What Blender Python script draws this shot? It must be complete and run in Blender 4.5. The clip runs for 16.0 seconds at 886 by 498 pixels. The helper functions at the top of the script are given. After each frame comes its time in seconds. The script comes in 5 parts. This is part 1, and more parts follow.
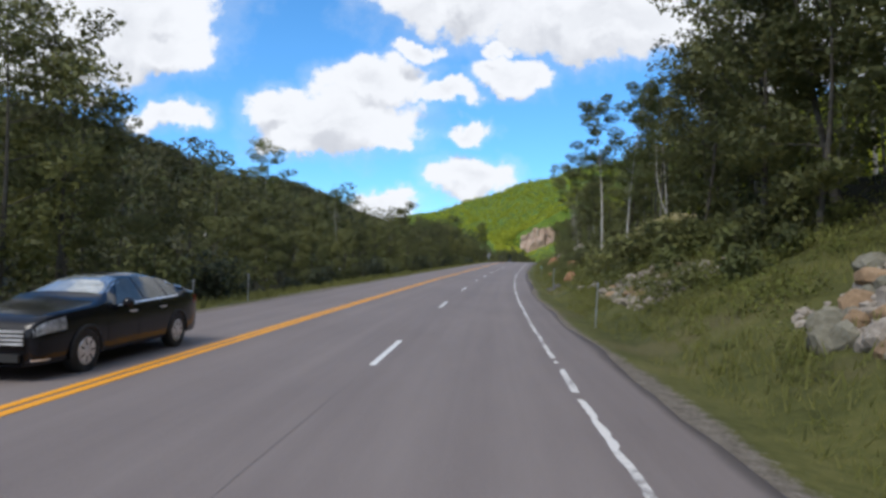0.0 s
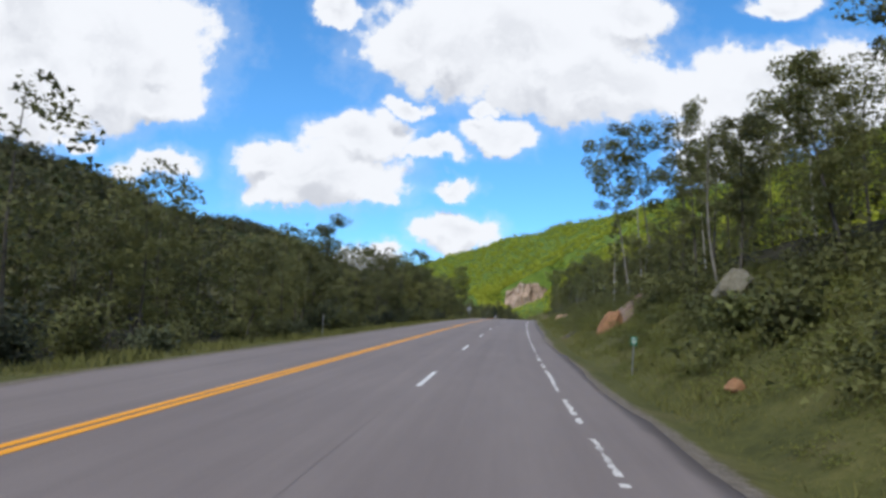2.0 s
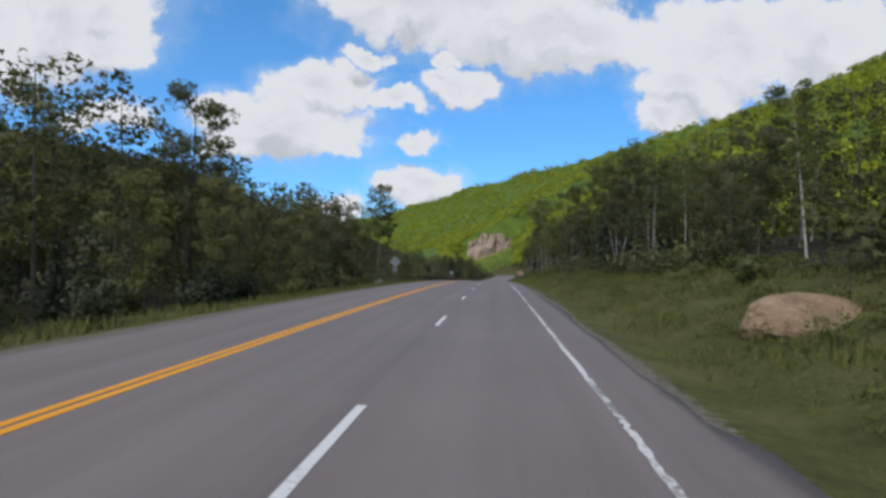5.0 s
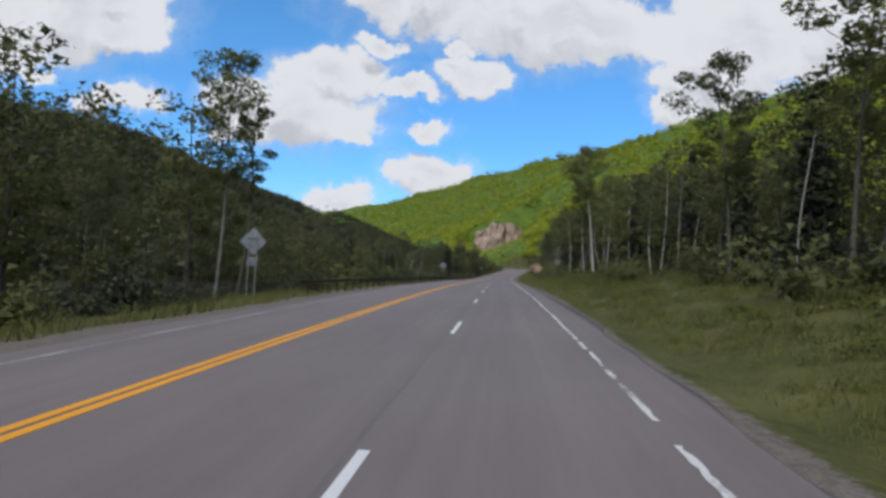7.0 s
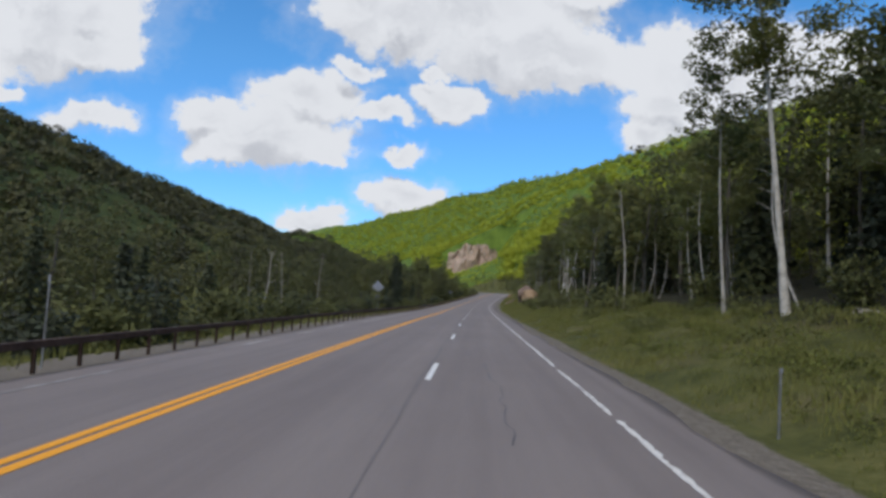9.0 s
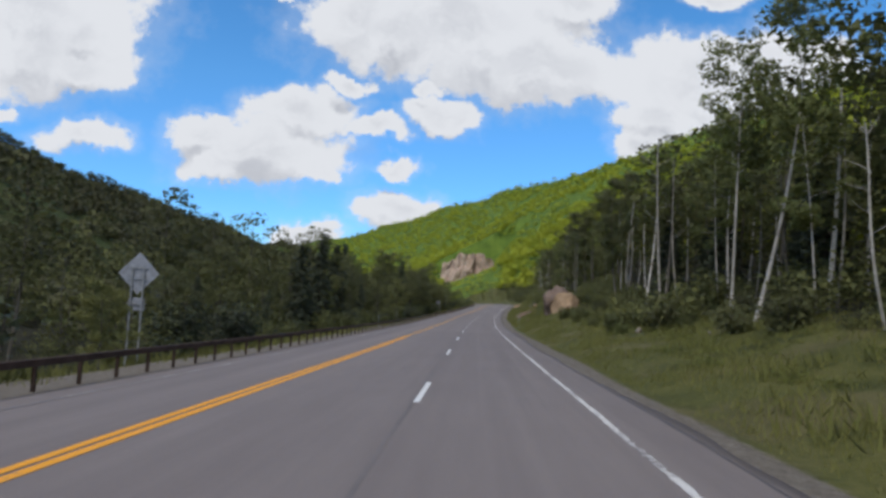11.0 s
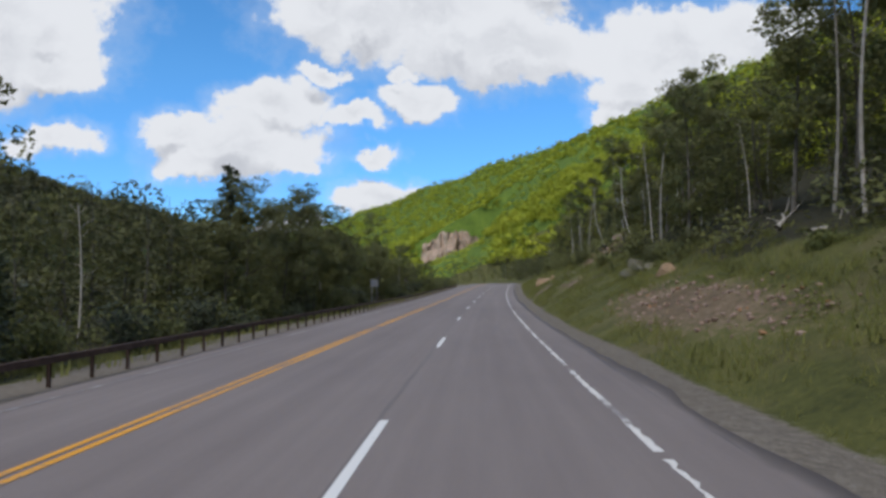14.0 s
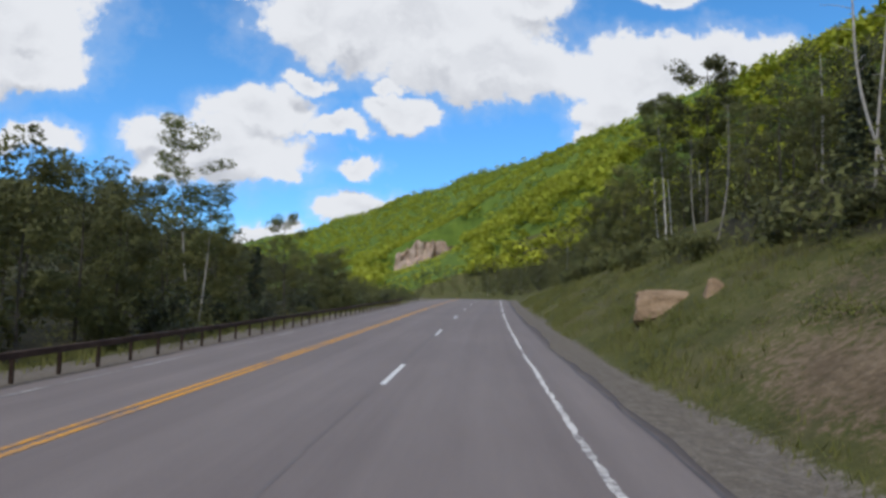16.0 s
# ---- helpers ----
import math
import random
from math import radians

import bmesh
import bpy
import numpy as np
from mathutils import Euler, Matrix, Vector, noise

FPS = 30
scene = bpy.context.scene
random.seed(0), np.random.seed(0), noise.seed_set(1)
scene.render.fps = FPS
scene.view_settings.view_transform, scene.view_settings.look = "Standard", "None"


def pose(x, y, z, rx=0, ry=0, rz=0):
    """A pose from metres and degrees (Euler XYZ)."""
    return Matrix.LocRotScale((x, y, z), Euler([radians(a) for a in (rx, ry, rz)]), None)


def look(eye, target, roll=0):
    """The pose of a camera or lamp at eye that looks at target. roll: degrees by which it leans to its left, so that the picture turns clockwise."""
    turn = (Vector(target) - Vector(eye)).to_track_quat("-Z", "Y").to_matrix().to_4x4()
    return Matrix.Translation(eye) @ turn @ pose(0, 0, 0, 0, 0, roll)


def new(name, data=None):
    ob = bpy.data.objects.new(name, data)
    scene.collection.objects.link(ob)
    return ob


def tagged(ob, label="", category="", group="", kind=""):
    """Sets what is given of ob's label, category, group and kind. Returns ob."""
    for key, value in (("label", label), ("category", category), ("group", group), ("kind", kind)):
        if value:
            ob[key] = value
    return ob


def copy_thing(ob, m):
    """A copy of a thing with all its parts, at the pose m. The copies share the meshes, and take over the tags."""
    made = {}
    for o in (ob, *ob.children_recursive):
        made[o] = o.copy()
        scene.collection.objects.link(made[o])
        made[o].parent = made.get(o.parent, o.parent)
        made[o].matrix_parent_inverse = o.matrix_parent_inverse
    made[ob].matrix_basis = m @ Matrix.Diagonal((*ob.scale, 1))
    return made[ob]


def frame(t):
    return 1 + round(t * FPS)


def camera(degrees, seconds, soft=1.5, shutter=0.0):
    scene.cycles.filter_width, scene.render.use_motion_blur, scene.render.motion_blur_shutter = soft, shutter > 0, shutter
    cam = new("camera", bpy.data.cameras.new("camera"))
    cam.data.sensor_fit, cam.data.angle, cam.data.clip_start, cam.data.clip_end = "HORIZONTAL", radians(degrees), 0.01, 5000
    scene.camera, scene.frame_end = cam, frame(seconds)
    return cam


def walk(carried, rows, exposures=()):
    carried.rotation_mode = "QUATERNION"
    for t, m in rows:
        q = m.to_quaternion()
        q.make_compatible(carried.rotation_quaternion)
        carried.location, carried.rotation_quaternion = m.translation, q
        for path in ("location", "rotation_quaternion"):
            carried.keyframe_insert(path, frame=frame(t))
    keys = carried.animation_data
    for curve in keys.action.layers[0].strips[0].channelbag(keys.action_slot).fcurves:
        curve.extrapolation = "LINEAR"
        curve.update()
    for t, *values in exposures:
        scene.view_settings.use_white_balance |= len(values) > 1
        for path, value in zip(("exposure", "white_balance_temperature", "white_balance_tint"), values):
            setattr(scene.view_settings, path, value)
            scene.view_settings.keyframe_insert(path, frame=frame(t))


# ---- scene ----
cam = camera(68.51, 16.0, soft=3.1)
EXPOSURES = [(0.0, 0.16), (1.5, 0.16), (2.5, 0.09), (3.5, -0.06), (6.0, -0.17), (9.0, -0.14), (12.0, -0.12), (16.0, -0.06)]
PATH = [
    (0.0, pose(-1.317, 10.458, 1.712, 90.711, -1.314, 2.684)),
    (0.5, pose(-1.106, 22.743, 1.628, 91.390, -1.717, 2.677)),
    (1.0, pose(-0.707, 35.630, 1.558, 91.631, -1.279, 2.012)),
    (1.5, pose(-0.135, 49.012, 1.547, 91.675, -1.728, 1.413)),
    (2.0, pose(0.600, 62.721, 1.482, 95.572, -2.621, 1.210)),
    (2.5, pose(1.491, 76.288, 1.556, 95.115, -3.622, 2.577)),
    (3.0, pose(2.533, 89.422, 1.633, 95.726, -1.884, -1.155)),
    (3.5, pose(3.634, 102.294, 1.822, 94.903, -2.270, -3.046)),
    (6.0, pose(10.650, 171.039, 2.557, 90.629, -2.597, -0.640)),
    (6.5, pose(12.296, 185.589, 2.619, 90.625, -3.768, -0.135)),
    (7.0, pose(13.918, 200.455, 2.585, 90.637, -3.391, -1.278)),
    (7.5, pose(15.593, 215.530, 2.434, 92.349, -2.993, -1.393)),
    (8.0, pose(17.190, 230.390, 2.364, 90.895, -2.232, -1.874)),
    (8.5, pose(18.661, 244.851, 2.041, 92.689, -3.738, -2.886)),
    (9.0, pose(20.163, 259.000, 1.796, 92.851, -3.893, -3.603)),
    (11.5, pose(28.705, 331.019, -0.013, 94.147, -2.593, -3.656)),
    (12.0, pose(30.541, 345.737, -0.295, 93.440, -2.605, -2.066)),
    (12.5, pose(32.358, 360.559, -0.683, 93.011, -1.605, -2.951)),
    (13.0, pose(34.249, 375.645, -0.919, 93.021, -0.709, -4.232)),
    (13.5, pose(36.340, 391.126, -1.182, 93.300, 0.009, -4.727)),
    (14.0, pose(38.522, 406.560, -1.482, 92.776, 0.408, -5.155)),
    (14.5, pose(40.885, 421.890, -1.648, 93.807, 0.179, -5.545)),
    (15.0, pose(43.427, 437.328, -1.682, 93.059, 0.161, -6.143)),
    (15.5, pose(46.123, 452.937, -1.732, 93.742, -1.017, -6.731)),
    (16.0, pose(48.933, 468.275, -1.662, 93.987, -1.508, -7.102)),
]
walk(cam, PATH, EXPOSURES)

# the road's line: metres along it, curve per km, grade and bank in per cent
KNOTS = [-200.000, -34.500, 0.000, 34.500, 69.000, 103.500, 138.000, 172.500, 207.000, 241.500, 276.000, 310.500, 345.000, 379.500, 414.000, 448.500, 483.000, 517.500, 560.000, 600.000, 680.000, 720.000, 900.000]
CURVE = [0.000, -0.955, -0.996, -1.037, -0.849, -0.533, -0.426, -0.140, 0.184, 0.114, -0.138, -0.139, -0.006, -0.486, -0.458, -0.591, -0.569, -0.483, 0.000, 5.000, 6.000, 0.000, 0.000]
GRADE = [0.000, -1.911, -1.200, -0.490, 0.374, 1.152, 1.241, 0.569, -0.460, -1.557, -2.296, -2.542, -2.507, -2.030, -1.051, -0.217, 0.635, 1.642, 1.300, -1.500, -2.500, 0.000, 0.000]
BANK = [-1.000, -1.480, -1.561, -1.748, -2.251, -1.285, -0.641, -0.182, 0.237, 0.547, 0.901, 1.051, 1.539, 1.068, 0.334, -0.131, 0.337, 0.173, 0.000, 0.000, 0.000, 0.000, 0.000]

# ---------------------------------------------------------------- world and light
SUN_ELEV, SUN_AZ = 52.0, 212.0          # degrees; azimuth to the right of +y
sun_data = bpy.data.lights.new("sun", "SUN")
sun_data.energy, sun_data.angle, sun_data.color = 2.35, radians(30.0), (1.0, 0.965, 0.905)
sun = new("sun", sun_data)
_e, _a = radians(SUN_ELEV), radians(SUN_AZ)
sun_dir = Vector((math.sin(_a) * math.cos(_e), math.cos(_a) * math.cos(_e), math.sin(_e)))
sun.matrix_world = look(sun_dir * 300, (0, 0, 0))


class Nodes:
    """Small helper to wire shader nodes."""

    def __init__(self, tree):
        self.t = tree

    def n(self, kind, **props):
        node = self.t.nodes.new(kind)
        if "operation" in props:
            node.operation = props["operation"]
        if "noise_dimensions" in props:
            node.noise_dimensions = props["noise_dimensions"]
        if "data_type" in props:
            node.data_type = props["data_type"]
        if "interpolation_type" in props:
            node.interpolation_type = props["interpolation_type"]
        if "sky_type" in props:
            node.sky_type, node.sun_disc = props["sky_type"], props["sun_disc"]
        return node

    def put(self, socket, value):
        if isinstance(value, bpy.types.NodeSocket):
            self.t.links.new(value, socket)
        elif value is not None:
            socket.default_value = value

    def math(self, op, a, b=None, c=None):
        node = self.n("ShaderNodeMath", operation=op)
        for i, v in enumerate((a, b, c)):
            self.put(node.inputs[i], v)
        return node.outputs[0]

    def vmath(self, op, a, b=None):
        node = self.n("ShaderNodeVectorMath", operation=op)
        self.put(node.inputs[0], a)
        self.put(node.inputs[1], b)
        return node.outputs[0]

    def noise(self, vec, scale, detail=4.0, rough=0.55, dims="3D"):
        node = self.n("ShaderNodeTexNoise", noise_dimensions=dims)
        self.put(node.inputs["Vector"], vec)
        node.inputs["Scale"].default_value = scale
        node.inputs["Detail"].default_value = detail
        node.inputs["Roughness"].default_value = rough
        return node.outputs["Fac"]

    def mix(self, fac, a, b):
        node = self.n("ShaderNodeMix", data_type="RGBA")
        self.put(node.inputs[0], fac)
        self.put(node.inputs[6], a)
        self.put(node.inputs[7], b)
        return node.outputs[2]

    def ramp(self, fac, *stops):
        node = self.n("ShaderNodeValToRGB")
        while len(node.color_ramp.elements) < len(stops):
            node.color_ramp.elements.new(0.5)
        for el, (pos, col) in zip(node.color_ramp.elements, stops):
            el.position, el.color = pos, (*col, 1)
        self.put(node.inputs[0], fac)
        return node.outputs[0]

    def step(self, v, lo, hi):
        node = self.n("ShaderNodeMapRange", interpolation_type="SMOOTHSTEP")
        self.put(node.inputs[0], v)
        node.inputs[1].default_value, node.inputs[2].default_value = lo, hi
        return node.outputs[0]


world = bpy.data.worlds.new("sky")
scene.world = world
world.use_nodes = True
W = Nodes(world.node_tree)
world.node_tree.nodes.clear()
sky = W.n("ShaderNodeTexSky", sky_type="NISHITA", sun_disc=False)
sky.sun_elevation, sky.sun_rotation = _e, _a
sky.air_density, sky.dust_density, sky.ozone_density = 1.0, 0.3, 3.0
SKY_STRENGTH = 0.11
coord = W.n("ShaderNodeTexCoord").outputs["Generated"]
sep = W.n("ShaderNodeSeparateXYZ")
W.put(sep.inputs[0], coord)
ahead = W.math("MAXIMUM", sep.outputs[1], 0.05)
cu, cv = W.math("DIVIDE", sep.outputs[0], ahead), W.math("DIVIDE", sep.outputs[2], ahead)
flat = W.n("ShaderNodeCombineXYZ")
W.put(flat.inputs[0], cu)
W.put(flat.inputs[1], cv)
wob = W.n("ShaderNodeTexNoise", noise_dimensions="3D")
W.put(wob.inputs["Vector"], flat.outputs[0])
wob.inputs["Scale"].default_value, wob.inputs["Detail"].default_value, wob.inputs["Roughness"].default_value = 9.0, 7.0, 0.6
wobv = W.vmath("SUBTRACT", wob.outputs["Color"], (0.5, 0.5, 0.5))
wsc = W.n("ShaderNodeVectorMath", operation="SCALE")
W.put(wsc.inputs[0], wobv)
wsc.inputs["Scale"].default_value = 0.13
warped = W.vmath("ADD", flat.outputs[0], wsc.outputs[0])
# cumulus clouds ahead: centre (right, up), half width, half height
CLOUDS = [
    (-0.213, 0.210, 0.129, 0.061),
    (-0.299, 0.232, 0.068, 0.039),
    (-0.164, 0.278, 0.095, 0.039),
    (-0.142, 0.174, 0.039, 0.024),
    (-0.271, 0.173, 0.060, 0.030),
    (-0.050, 0.248, 0.052, 0.019),
    (0.053, 0.284, 0.066, 0.033),
    (0.034, 0.327, 0.035, 0.014),
    (-0.013, 0.193, 0.037, 0.016),
    (-0.088, 0.325, 0.039, 0.019),
    (-0.006, 0.121, 0.074, 0.035),
    (-0.138, 0.079, 0.056, 0.021),
    (-0.576, 0.344, 0.161, 0.069),
    (-0.499, 0.322, 0.093, 0.043),
    (-0.700, 0.312, 0.126, 0.086),
    (-0.486, 0.215, 0.063, 0.029),
    (-0.621, 0.239, 0.038, 0.015),
    (0.119, 0.388, 0.150, 0.066),
    (0.208, 0.371, 0.178, 0.062),
    (-0.022, 0.408, 0.140, 0.044),
    (0.477, 0.353, 0.163, 0.080),
    (0.612, 0.378, 0.137, 0.076),
    (0.373, 0.242, 0.049, 0.035),
    (0.405, 0.300, 0.085, 0.055),
    (-0.582, 0.413, 0.184, 0.125),
    (-0.727, 0.465, 0.186, 0.117),
    (-0.487, 0.379, 0.082, 0.057),
    (0.063, 0.446, 0.224, 0.113),
    (0.199, 0.386, 0.150, 0.060),
    (-0.081, 0.432, 0.081, 0.075),
    (0.481, 0.388, 0.114, 0.055),
    (0.259, 0.491, 0.080, 0.042),
    (-0.211, 0.479, 0.041, 0.023),
    (0.490, 0.513, 0.053, 0.021),
]


def cloud_cover(at):
    got = None
    for x0, y0, hw, hh in CLOUDS:
        d = W.vmath("DIVIDE", W.vmath("SUBTRACT", at, (x0, y0, 0.0)), (hw * 1.13, hh * 1.13, 1.0))
        ln = W.n("ShaderNodeVectorMath", operation="LENGTH")
        W.put(ln.inputs[0], d)
        one = W.math("SUBTRACT", 1.0, ln.outputs["Value"])
        got = one if got is None else W.math("SMOOTH_MAX", got, one, 0.10)
    return got


cover, above = cloud_cover(warped), cloud_cover(W.vmath("ADD", warped, (0.008, 0.035, 0.0)))
front = W.step(sep.outputs[1], 0.55, 0.75)
other = W.math("SUBTRACT", W.noise(coord, 3.2, 6.0, 0.55), 0.43)
cover = W.math("ADD", W.math("MULTIPLY", front, cover), W.math("MULTIPLY", W.math("SUBTRACT", 1.0, front), W.math("MULTIPLY", other, 2.0)))
fluff = W.noise(flat.outputs[0], 26.0, 9.0, 0.66)
cover2 = W.math("ADD", cover, W.math("MULTIPLY", W.math("SUBTRACT", fluff, 0.5), 0.75))
mask = W.step(cover2, 0.0, 0.26)
wisp = W.math("MULTIPLY", W.step(cover2, -0.34, 0.2), 0.22)
mask = W.math("MAXIMUM", mask, wisp)
lump = W.noise(warped, 12.0, 7.0, 0.62)
edge = W.math("MULTIPLY", W.math("SUBTRACT", above, cover), 1.45)
thick = W.math("MULTIPLY", W.step(cover, 0.45, 1.0), 0.42)
under = W.math("ADD", W.step(W.math("ADD", edge, W.math("MULTIPLY", W.math("SUBTRACT", lump, 0.5), 1.5)), 0.05, 1.15), W.math("MULTIPLY", thick, W.step(lump, 0.36, 0.62)))
under = W.math("MINIMUM", under, 1.0)
CLOUD = 0.85 / SKY_STRENGTH
white = W.mix(under, (CLOUD * 0.97, CLOUD * 1.0, CLOUD * 1.06, 1), (CLOUD * 0.63, CLOUD * 0.66, CLOUD * 0.735, 1))
blue = W.n("ShaderNodeHueSaturation")
blue.inputs["Saturation"].default_value, blue.inputs["Value"].default_value = 1.28, 1.80
W.put(blue.inputs["Color"], sky.outputs[0])
# the air near the ridges stays a deeper blue than a clear dry sky gives
depth = W.ramp(sep.outputs[2], (0.0, (0.33, 0.59, 0.90)), (0.12, (0.46, 0.73, 1.0)), (0.3, (0.80, 0.94, 1.0)), (0.42, (0.88, 0.98, 1.0)))
tint = W.n("ShaderNodeVectorMath", operation="MULTIPLY")
W.put(tint.inputs[0], blue.outputs[0])
W.put(tint.inputs[1], depth)
bg = W.n("ShaderNodeBackground")
W.put(bg.inputs[0], W.mix(mask, tint.outputs[0], white))
bg.inputs[1].default_value = SKY_STRENGTH
W.put(W.n("ShaderNodeOutputWorld").inputs[0], bg.outputs[0])


# ---------------------------------------------------------------- materials
def material(name):
    m = bpy.data.materials.new(name)
    m.use_nodes = True
    k = Nodes(m.node_tree)
    bsdf = next(n for n in m.node_tree.nodes if n.type == "BSDF_PRINCIPLED")
    out = next(n for n in m.node_tree.nodes if n.type == "OUTPUT_MATERIAL")
    return m, k, bsdf, out


def bump(k, bsdf, height, strength, dist):
    b = k.n("ShaderNodeBump")
    b.inputs["Strength"].default_value, b.inputs["Distance"].default_value = strength, dist
    k.put(b.inputs["Height"], height)
    k.put(bsdf.inputs["Normal"], b.outputs[0])


def pos(k):
    return k.n("ShaderNodeNewGeometry").outputs["Position"]


def leaf_material(name, dark, mid, light, through_light=0.4, rounded=1.0, vary=1.0):
    m, k, bsdf, out = material(name)
    isl = k.n("ShaderNodeNewGeometry").outputs["Random Per Island"]
    # each tree has a tone of its own: from the mesh where many are joined, else from the object
    own = k.n("ShaderNodeAttribute")
    own.attribute_name = "tone"
    has = k.math("GREATER_THAN", own.outputs["Fac"], 0.5)
    obr = k.math("MULTIPLY", k.n("ShaderNodeObjectInfo").outputs["Random"], k.math("SUBTRACT", 1.0, has))
    tone = k.math("ADD", obr, k.math("MULTIPLY", k.math("SUBTRACT", own.outputs["Fac"], 1.0), has))
    big = k.noise(pos(k), 0.11, 3.0, 0.6)
    f = k.math("ADD", k.math("MULTIPLY", isl, 0.22 * vary), k.math("ADD", k.math("MULTIPLY", tone, 0.46 * vary), k.math("MULTIPLY", big, 0.42)))
    f = k.math("ADD", f, 0.34 * (1 - vary))
    col = k.ramp(f, (0.22, dark), (0.54, mid), (0.92, light))
    k.put(bsdf.inputs["Base Color"], col)
    bsdf.inputs["Roughness"].default_value = 0.6
    bsdf.inputs["Specular IOR Level"].default_value = 0.2
    # leaves of one clump share its rounded shading direction
    at = k.n("ShaderNodeAttribute")
    at.attribute_name = "outward"
    vt = k.n("ShaderNodeVectorTransform")
    vt.vector_type, vt.convert_from, vt.convert_to = "VECTOR", "OBJECT", "WORLD"
    k.put(vt.inputs[0], at.outputs["Vector"])
    sc = k.n("ShaderNodeVectorMath", operation="SCALE")
    k.put(sc.inputs[0], vt.outputs[0])
    sc.inputs["Scale"].default_value = 1.5 * rounded
    lean_ = k.vmath("ADD", sc.outputs[0], (0.0, 0.0, 0.35 if rounded else 0.9))
    nrm = k.vmath("NORMALIZE", k.vmath("ADD", k.n("ShaderNodeNewGeometry").outputs["Normal"], lean_))
    k.put(bsdf.inputs["Normal"], nrm)
    tr = k.n("ShaderNodeBsdfTranslucent")
    k.put(tr.inputs[0], k.mix(0.5, col, (light[0], light[1], light[2], 1)))
    k.put(tr.inputs["Normal"], nrm)
    mx = k.n("ShaderNodeMixShader")
    mx.inputs[0].default_value = through_light
    k.put(mx.inputs[1], bsdf.outputs[0])
    k.put(mx.inputs[2], tr.outputs[0])
    k.put(out.inputs[0], mx.outputs[0])
    return m


def rough_material(name, a, b, c, scale, rough=0.9, bump_s=0.5, bump_d=0.03, fine=8.0):
    m, k, bsdf, out = material(name)
    p = pos(k)
    big, small = k.noise(p, scale, 5.0), k.noise(p, scale * fine, 4.0, 0.65)
    f = k.math("ADD", k.math("MULTIPLY", big, 0.6), k.math("MULTIPLY", small, 0.4))
    k.put(bsdf.inputs["Base Color"], k.ramp(f, (0.3, a), (0.5, b), (0.7, c)))
    bsdf.inputs["Roughness"].default_value = rough
    bsdf.inputs["Specular IOR Level"].default_value = 0.2
    bump(k, bsdf, k.math("ADD", big, small), bump_s, bump_d)
    return m


def plain(name, col, rough=0.5, metal=0.0, grain=0.12, scale=6.0):
    m, k, bsdf, out = material(name)
    f = k.noise(pos(k), scale, 5.0)
    lo, hi = [v * (1 - grain * 2) for v in col], [min(1, v * (1 + grain * 2)) for v in col]
    k.put(bsdf.inputs["Base Color"], k.ramp(f, (0.3, lo), (0.7, hi)))
    bsdf.inputs["Roughness"].default_value, bsdf.inputs["Metallic"].default_value = rough, metal
    return m


LEAF_A = leaf_material("leaves_deciduous", (0.095, 0.096, 0.056), (0.185, 0.196, 0.085), (0.319, 0.317, 0.103), 0.5)
LEAF_B = leaf_material("leaves_birch", (0.102, 0.114, 0.054), (0.175, 0.199, 0.077), (0.286, 0.306, 0.103), 0.5)
LEAF_N = leaf_material("needles_and_shade_toned_shrubs", (0.046, 0.054, 0.036), (0.074, 0.088, 0.050), (0.120, 0.138, 0.066), 0.3)
LEAF_S = leaf_material("leaves_shrub", (0.086, 0.095, 0.039), (0.154, 0.165, 0.061), (0.232, 0.236, 0.081), 0.48)
LEAF_W = leaf_material("leaves_weeds", (0.101, 0.121, 0.029), (0.174, 0.194, 0.046), (0.259, 0.264, 0.070), 0.48)
LEAF_DEEP = leaf_material("leaves_deep_woods", (0.078, 0.080, 0.045), (0.143, 0.150, 0.064), (0.235, 0.238, 0.078), 0.48)
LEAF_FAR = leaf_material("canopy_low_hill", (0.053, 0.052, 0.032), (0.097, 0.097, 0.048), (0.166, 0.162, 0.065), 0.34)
# the mountain's stronger sunlight is put into this much brighter leaf colour
LEAF_SUN = leaf_material("canopy_mountain_sunlit_tone", (0.270, 0.320, 0.036), (0.450, 0.490, 0.048), (0.600, 0.605, 0.064), 0.45, 1.0, 0.55)
GRASSM = leaf_material("grass_blades", (0.069, 0.078, 0.019), (0.128, 0.137, 0.034), (0.226, 0.210, 0.068), 0.4, 0.0)
BARK = rough_material("bark_brown", (0.05, 0.045, 0.038), (0.10, 0.09, 0.075), (0.17, 0.155, 0.13), 3.0)
BIRCH = rough_material("bark_birch", (0.16, 0.14, 0.12), (0.46, 0.43, 0.38), (0.66, 0.62, 0.56), 2.2, 0.8, 0.3, 0.01)
ASPEN = rough_material("bark_aspen", (0.10, 0.092, 0.078), (0.20, 0.185, 0.155), (0.34, 0.315, 0.27), 2.0, 0.85, 0.4, 0.015)
DEAD = rough_material("dead_wood", (0.22, 0.2, 0.17), (0.36, 0.33, 0.29), (0.5, 0.47, 0.42), 3.0, 0.85)


